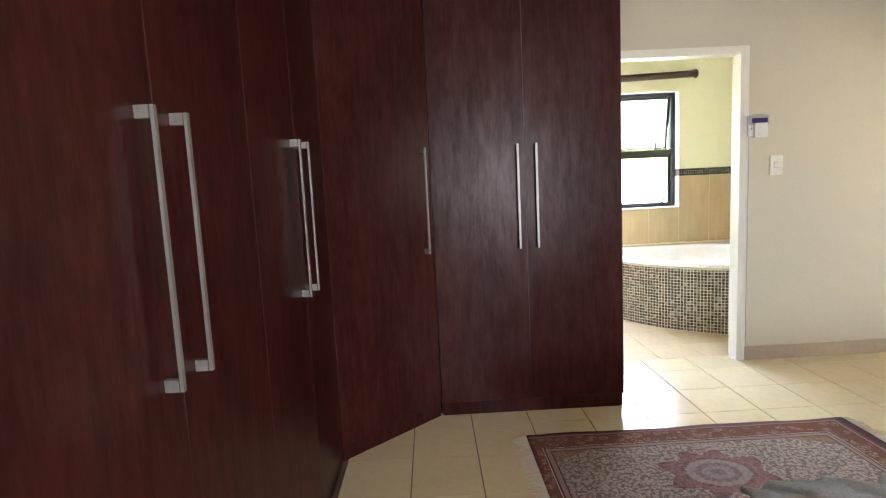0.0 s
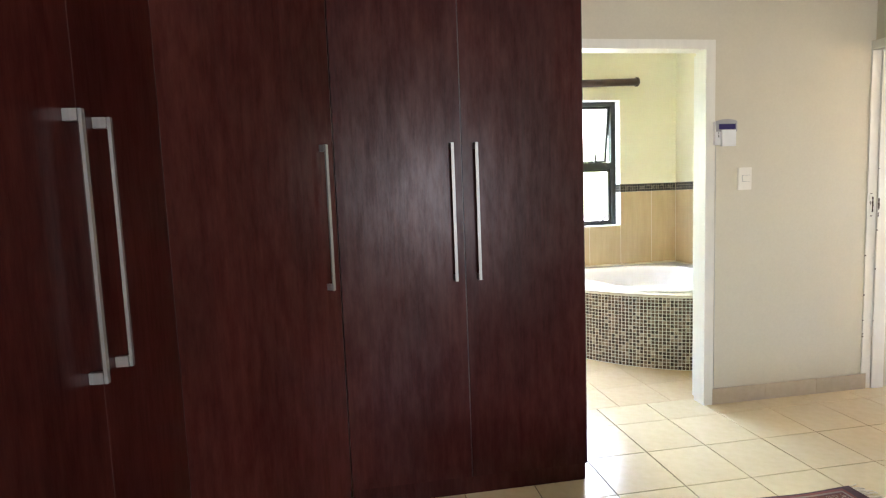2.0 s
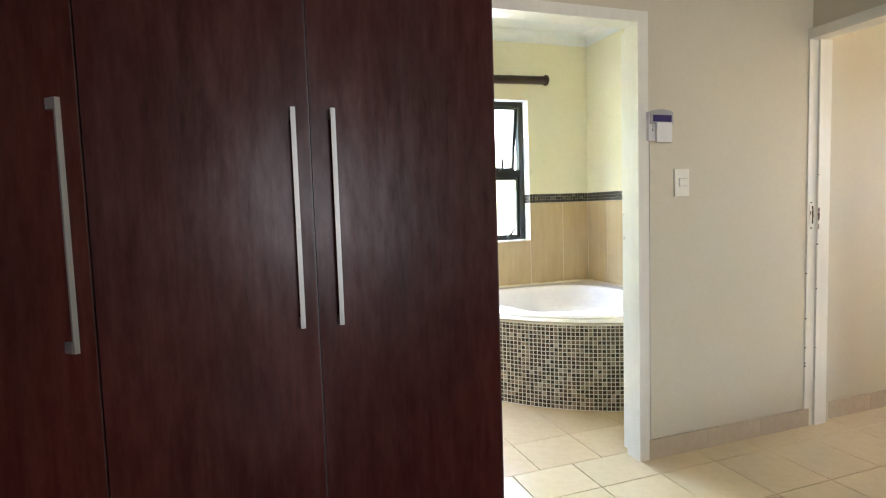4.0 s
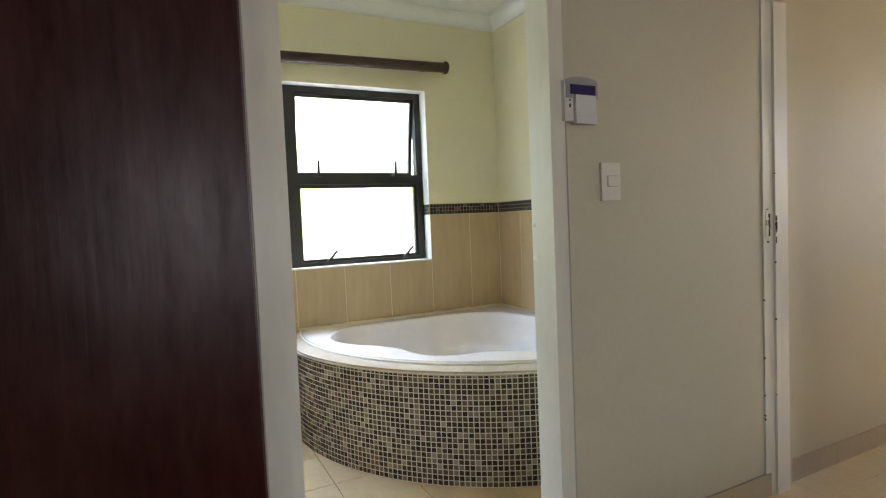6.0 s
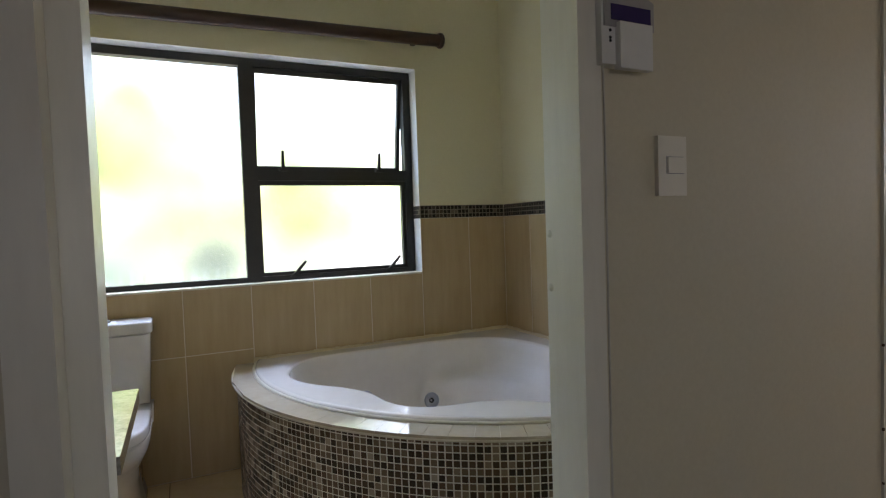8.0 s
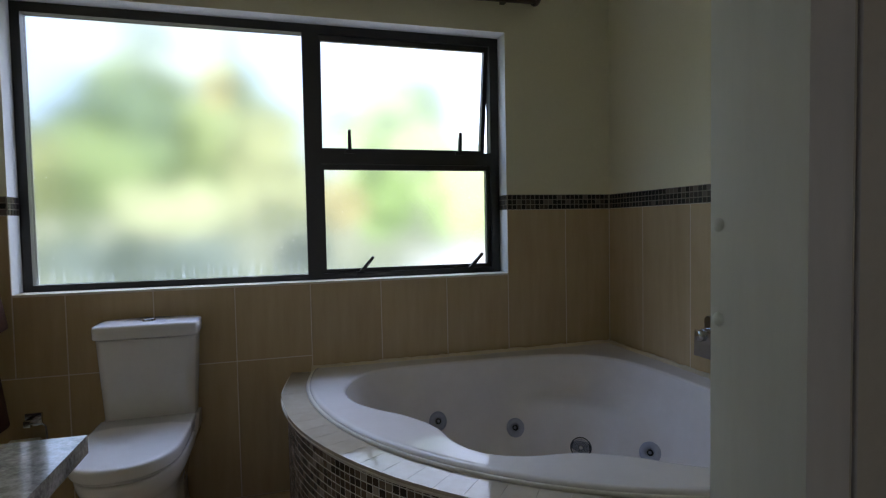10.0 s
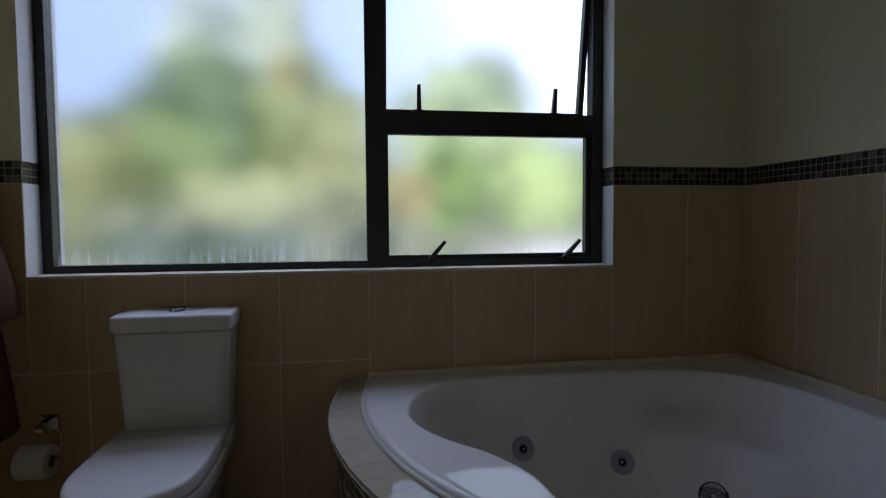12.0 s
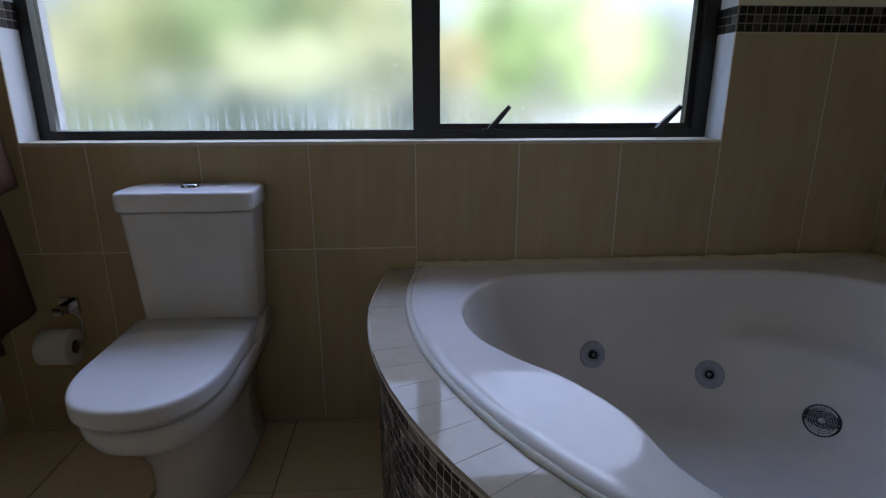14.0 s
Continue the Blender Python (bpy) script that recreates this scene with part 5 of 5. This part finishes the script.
part("housing", boxes((2.291, 2.4215, Y - 0.026, Y, 1.502, 1.630), bevel=0.006, segments=3), plastic_white, alarm)
# the bezel's top edge is bowed
bezel = loft(bmesh.new(), [[(2.296, y, 1.574), (2.4241, y, 1.574)] + [(2.4241 - 0.128 * k / 10, y, 1.630 + 0.012 * math.sin(math.pi * k / 10) ** 0.6) for k in range(11)] for y in (Y - 0.020, Y - 0.027, Y - 0.030)])
part("top_bezel", bezel, plastic_grey, alarm, "grey display bezel")
part("display", boxes((2.3114, 2.4129, Y - 0.0325, Y - 0.028, 1.586, 1.616), bevel=0.001), lcd, alarm, "dark blue display")
part("flap", boxes((2.3252, 2.4094, Y - 0.040, Y - 0.024, 1.493, 1.582), bevel=0.005, segments=3), plastic_white, alarm, "closed key flap")
for x, z in ((2.3123, 1.567), (2.3123, 1.553), (2.3123, 1.547), (2.4163, 1.566), (2.4163, 1.552)):
    part("indicator", lathe(bmesh.new(), [(0.0032, 0), (0.003, 0.0012), (0, 0.0015)], (x, Y - 0.026, z), TURN_TO["-y"], 12), rubber, alarm)
bm = tube(bmesh.new(), [(2.303, Y - 0.012, 1.508), (2.305, Y - 0.012, 1.48), (2.3063, Y - 0.012, 1.40), (2.306, Y - 0.012, 0.9), (2.306, Y - 0.012, 0.5), (2.306, Y - 0.012, 0.10)], 0.0025, 6)
tagged(part("cable", bm, cable_white, None, "", True), "thin off-white cable running down the door frame", "cable")
switch = thing("light_switch", (2.492, Y, 1.247), "cream plastic wall light switch with one rocker", "light switch")
part("plate", boxes((2.451, 2.534, Y - 0.010, Y, 1.247, 1.373), bevel=0.004, segments=3), plastic_cream, switch)
part("rocker", boxes((2.476, 2.522, Y - 0.0145, Y - 0.008, 1.295, 1.328), bevel=0.002), plastic_cream, switch)
# grey border stands in for the shaded slit round the rocker
part("rocker_gap_shade", boxes((2.4740, 2.5240, Y - 0.0106, Y - 0.008, 1.2932, 1.3298)), plastic_grey, switch)

# ---- rug ----
RX0, RX1, RY0, RY1 = 0.640, 2.265, 1.98, 2.862
bm = bmesh.new()
nx, ny = 60, 34
g = [[bm.verts.new((RX0 + (RX1 - RX0) * i / nx, RY0 + (RY1 - RY0) * j / ny + 0.006 * math.sin(i * 0.21), 0.009 + 0.0012 * math.sin(i * 0.5 + j * 0.3))) for i in range(nx + 1)] for j in range(ny + 1)]
for a, b in zip(g, g[1:]):
    for i in range(nx):
        bm.faces.new((a[i], a[i + 1], b[i + 1], b[i]))
rug = thing("rug", ((RX0 + RX1) / 2, (RY0 + RY1) / 2, 0), "faded red and cream oriental rug with fringed ends", "rug")
pile = part("carpet", bm, rug_pattern((RX0 + RX1) / 2 - 0.06, (RY0 + RY1) / 2, (RX1 - RX0) / 2 + 0.03, (RY1 - RY0) / 2), rug, "patterned wool pile", True)
sol = pile.modifiers.new("thickness", 'SOLIDIFY')
sol.thickness, sol.offset = 0.0085, -1
fr = random.Random(12)
for x, s in ((RX0, -1), (RX1, 1)):
    bm = bmesh.new()
    for k in range(110):
        y = RY0 + (RY1 - RY0) * (k + 0.5) / 110 + 0.002
        ln, sw = fr.uniform(0.045, 0.075), fr.uniform(-0.02, 0.02)
        tube(bm, [(x - s * 0.004, y, 0.006), (x + s * ln * 0.5, y + sw * 0.3, 0.005), (x + s * ln, y + sw, 0.0035)], 0.0022, 4)
    tagged(part("fringe", bm, fringe_wool, rug, "tangled cream fringe"), "", "", "", "stuff")

# ---- bed with a plush throw, south of the rug ----
bed = thing("bed", (2.0, 0.6, 0), "double bed with white linen beside the rug", "bed")
part("base", boxes((0.99, 2.75, -0.45, 1.42, 0.05, 0.28), bevel=0.01), linen, bed)
part("mattress", boxes((0.98, 2.76, -0.46, 1.47, 0.28, 0.475), bevel=0.04, segments=4), linen, bed, "white mattress", True)
for x in (1.05, 2.69):
    for y in (-0.39, 1.36):
        part("foot", lathe(bmesh.new(), [(0.03, 0), (0.035, 0.05)], (x, y, 0), TURN_TO["+z"], 12), veneer, bed)
bm = bmesh.new()
nx, ny = 150, 90
g = []
for j in range(ny + 1):
    row = []
    for i in range(nx + 1):
        x = 0.985 + 1.82 * i / nx
        y = 0.55 + (1.015 + 0.012 * math.sin(x * 37) + 0.008 * math.sin(x * 83)) * j / ny
        over = max(0.0, y - 1.49)
        z = 0.494 + 0.011 * math.sin(x * 46 + y * 40 + math.sin(y * 9)) + 0.007 * math.sin(x * 19 + y * 11) + 0.003 * math.sin(x * 120 + y * 95) - (0.25 * over / 0.09 if over else 0) * 0.12
        row.append(bm.verts.new((x, y, z)))
    g.append(row)
for a, b in zip(g, g[1:]):
    for i in range(nx):
        bm.faces.new((a[i], a[i + 1], b[i + 1], b[i]))
throw = part("throw", bm, throw_cloth, None, "grey plush throw folded over the foot of the bed", True)
sol = throw.modifiers.new("thickness", 'SOLIDIFY')
sol.thickness = 0.012
tagged(throw, "", "blanket")

# ---- pieces of walls and floors ----
def tile_mesh(name, w, d, h, mat, bevel=0.0012):
    bm = bmesh.new()
    box(bm, 0, w, 0, d, 0, h)
    top_edges = [e for e in bm.edges if all(v.co.z > h - 1e-6 for v in e.verts)]
    bmesh.ops.bevel(bm, geom=top_edges, offset=bevel, segments=1, affect='EDGES')
    return mesh_of(name, bm, mat)


def lay_floor(xa, xb, ya, yb, px, py, ox, oy, mat, gap, keep):
    shared = {}
    places = []
    i0, i1 = math.floor((xa - ox) / px), math.ceil((xb - ox) / px)
    j0, j1 = math.floor((ya - oy) / py), math.ceil((yb - oy) / py)
    for i in range(i0, i1):
        for j in range(j0, j1):
            a, b = max(xa, ox + i * px + gap / 2), min(xb, ox + (i + 1) * px - gap / 2)
            c, d = max(ya, oy + j * py + gap / 2), min(yb, oy + (j + 1) * py - gap / 2)
            if b - a < 0.01 or d - c < 0.01 or not keep((a + b) / 2, (c + d) / 2):
                continue
            key = (round(b - a, 3), round(d - c, 3))
            if key not in shared:
                shared[key] = tile_mesh("floor_tile", key[0], key[1], 0.0042, mat)
            ob = new("tile", shared[key])
            hang(ob, floor)
            ob.location = (a, c, -0.0041)


lay_floor(-0.25, BED_EAST + T, 0.1, DOOR_WALL + 0.10, 0.3125, 0.3215, 0.070, 3.025, floor_tile, 0.004, lambda x, y: x > -0.3 or y > 2.7)
lay_floor(BED_EAST + T, 5.4, 1.9, 3.83, 0.3125, 0.3215, 0.070, 3.025, floor_tile, 0.004, lambda x, y: True)
lay_floor(BATH_WEST, BATH_EAST, DOOR_WALL + 0.102, WINDOW_WALL, 0.336, 0.336, 1.775 - 0.336, 4.200, bath_floor_tile, 0.003, lambda x, y: True)

# the rest of the bedroom's tiles, behind the walk
verts, faces = [], []
for i in range(-4, 11):
    for j in range(-20, -9):
        a, b = max(BED_WEST, 0.070 + i * 0.3125 + 0.002), min(BED_EAST, 0.070 + (i + 1) * 0.3125 - 0.002)
        c, d = max(BED_SOUTH, 3.025 + j * 0.3215 + 0.002), min(0.098, 3.025 + (j + 1) * 0.3215 - 0.002)
        if b - a < 0.01 or d - c < 0.01 or ((a + b) / 2 < -0.25 and (c + d) / 2 > -0.82):
            continue
        k = len(verts)
        verts += [(a, c, -0.004), (b, c, -0.004), (b, d, -0.004), (a, d, -0.004), (a + 0.001, c + 0.001, 0.0001), (b - 0.001, c + 0.001, 0.0001), (b - 0.001, d - 0.001, 0.0001), (a + 0.001, d - 0.001, 0.0001)]
        faces += [tuple(k + n for n in f) for f in FRUSTUM_FACES]
me = bpy.data.meshes.new("floor_tiles")
me.from_pydata(verts, [], faces)
me.materials.append(floor_tile)
rest_tiles = hang(new("tile_field", me), floor)
tagged(rest_tiles, "cream glazed floor tiles", "", "", "stuff")

# wall tiles: columns of the window wall, from the floor to the band
BAND0, BAND1, ROW = 1.250, 1.324, 0.605
tile_cache = {}


def wall_piece(parent, a, b, z0, z1, east):
    w, h = round(b - a - 0.0042, 4), round(z1 - z0 - 0.0042, 4)
    if w < 0.006 or h < 0.006:
        return
    key = (w, h, east)
    if key not in tile_cache:
        me = tile_mesh("wall_tile", w, h, 0.006, wall_tile, 0.001)
        me.transform(Matrix.Rotation(radians(90), 4, 'X') if not east else Matrix.Rotation(radians(-90), 4, 'Z') @ Matrix.Rotation(radians(90), 4, 'X'))
        tile_cache[key] = me
    ob = new("tile", tile_cache[key])
    hang(ob, parent)
    ob.location = (a + 0.0021, WINDOW_WALL + 0.006, z0 + 0.0021) if not east else (BATH_EAST + 0.006, b - 0.0021, z0 + 0.0021)


# grout bed behind the tiles
part("grout", boxes((BATH_WEST, wx0, WINDOW_WALL + 0.0009, yw + 0.001, 0, BAND1 + 0.001), (wx0, wx1, WINDOW_WALL + 0.0009, yw + 0.001, 0, wz0), (wx1, BATH_EAST, WINDOW_WALL + 0.0009, yw + 0.001, 0, BAND1 + 0.001)), wall_grout, wall_window)
part("grout", boxes((BATH_EAST + 0.0009, BATH_EAST + 0.0065, BATH_SIDE, WINDOW_WALL + 0.0009, 0, BAND1 + 0.001)), wall_grout, wall_east)
cols = [BATH_WEST] + [0.580 + 0.319 * k for k in range(7)] + [wx1, wx1 + 0.319, BATH_EAST]
for a, b in zip(cols, cols[1:]):
    row = ROW if a < 1.84 else 0.548
    wall_piece(wall_window, a, b, 0.0, row, False)
    cuts = sorted({a, b, *[x for x in (wx0, wx1) if a < x < b]})
    for c, d in zip(cuts, cuts[1:]):
        under = wx0 - 0.001 <= (c + d) / 2 <= wx1
        wall_piece(wall_window, c, d, row, wz0 - 0.002 if under else BAND0, False)
cols = [WINDOW_WALL, 5.622] + [5.622 - 0.319 * k for k in range(1, 6)] + [BATH_SIDE]
for b, a in zip(cols, cols[1:]):
    row = 0.548
    wall_piece(wall_east, a, b, 0.0, row, True)
    wall_piece(wall_east, a, b, row, BAND0, True)

# mosaic band: three rows
band_mesh = frustum_mesh("mosaic_tile", band_piece, 0.0112, 0.0018)
bp = 0.0246
window_band, far_band, east_band = [], [], []
for j in range(3):
    z = BAND0 + bp * (j + 0.5)
    n = int((BATH_EAST - wx1) / bp)
    for k in range(n):
        window_band.append(Matrix.Translation((wx1 + bp * (k + 0.5) + 0.002, WINDOW_WALL + 0.0018, z)))
    for k in range(int((wx0 - BATH_WEST) / bp)):
        window_band.append(Matrix.Translation((wx0 - bp * (k + 0.5) - 0.002, WINDOW_WALL + 0.0018, z)))
    for k in range(4):
        y = WINDOW_WALL + 0.008 + bp * (k + 0.5) - 0.004
        window_band.append(Matrix.Translation((wx1 - 0.001, y, z)) @ Matrix.Rotation(radians(-90), 4, 'Z'))
        window_band.append(Matrix.Translation((wx0 + 0.001, y, z)) @ Matrix.Rotation(radians(90), 4, 'Z'))
    for k in range(int((WINDOW_WALL - BATH_SIDE) / bp)):
        m = Matrix.Translation((BATH_EAST + 0.0018, WINDOW_WALL - bp * (k + 0.5) - 0.002, z)) @ Matrix.Rotation(radians(-90), 4, 'Z')
        east_band.append(m)
pieces("mosaic_tile", wall_window, band_mesh, window_band)
pieces("mosaic_tile", wall_east, band_mesh, east_band)
# grout strips of the band on the window's reveals
part("band_grout", boxes((wx0 - 0.001, wx0 + 0.0015, WINDOW_WALL + 0.002, YF - 0.001, BAND0, BAND1), (wx1 - 0.0015, wx1 + 0.001, WINDOW_WALL + 0.002, YF - 0.001, BAND0, BAND1)), band_grout, wall_window)
part("band_grout", boxes((BATH_WEST, wx0, WINDOW_WALL + 0.0006, WINDOW_WALL + 0.003, BAND0, BAND1), (wx1, BATH_EAST, WINDOW_WALL + 0.0006, WINDOW_WALL + 0.003, BAND0, BAND1)), band_grout, wall_window)
part("band_grout", boxes((BATH_EAST + 0.0006, BATH_EAST + 0.003, BATH_SIDE, WINDOW_WALL, BAND0, BAND1)), band_grout, wall_east)

# skirtings
skirting_x("baseboard_bedroom", DOOR[1] + 0.053, BED_EAST, DOOR_WALL)
skirting_x("baseboard_passage", BED_EAST + T + 0.006, 5.6, 3.83)

# mosaic pieces nearest the doorway
pieces("mosaic_tile", MOSAIC_TILES[0], frustum_mesh("mosaic_tile", mosaic_piece), MOSAIC_TILES[1])
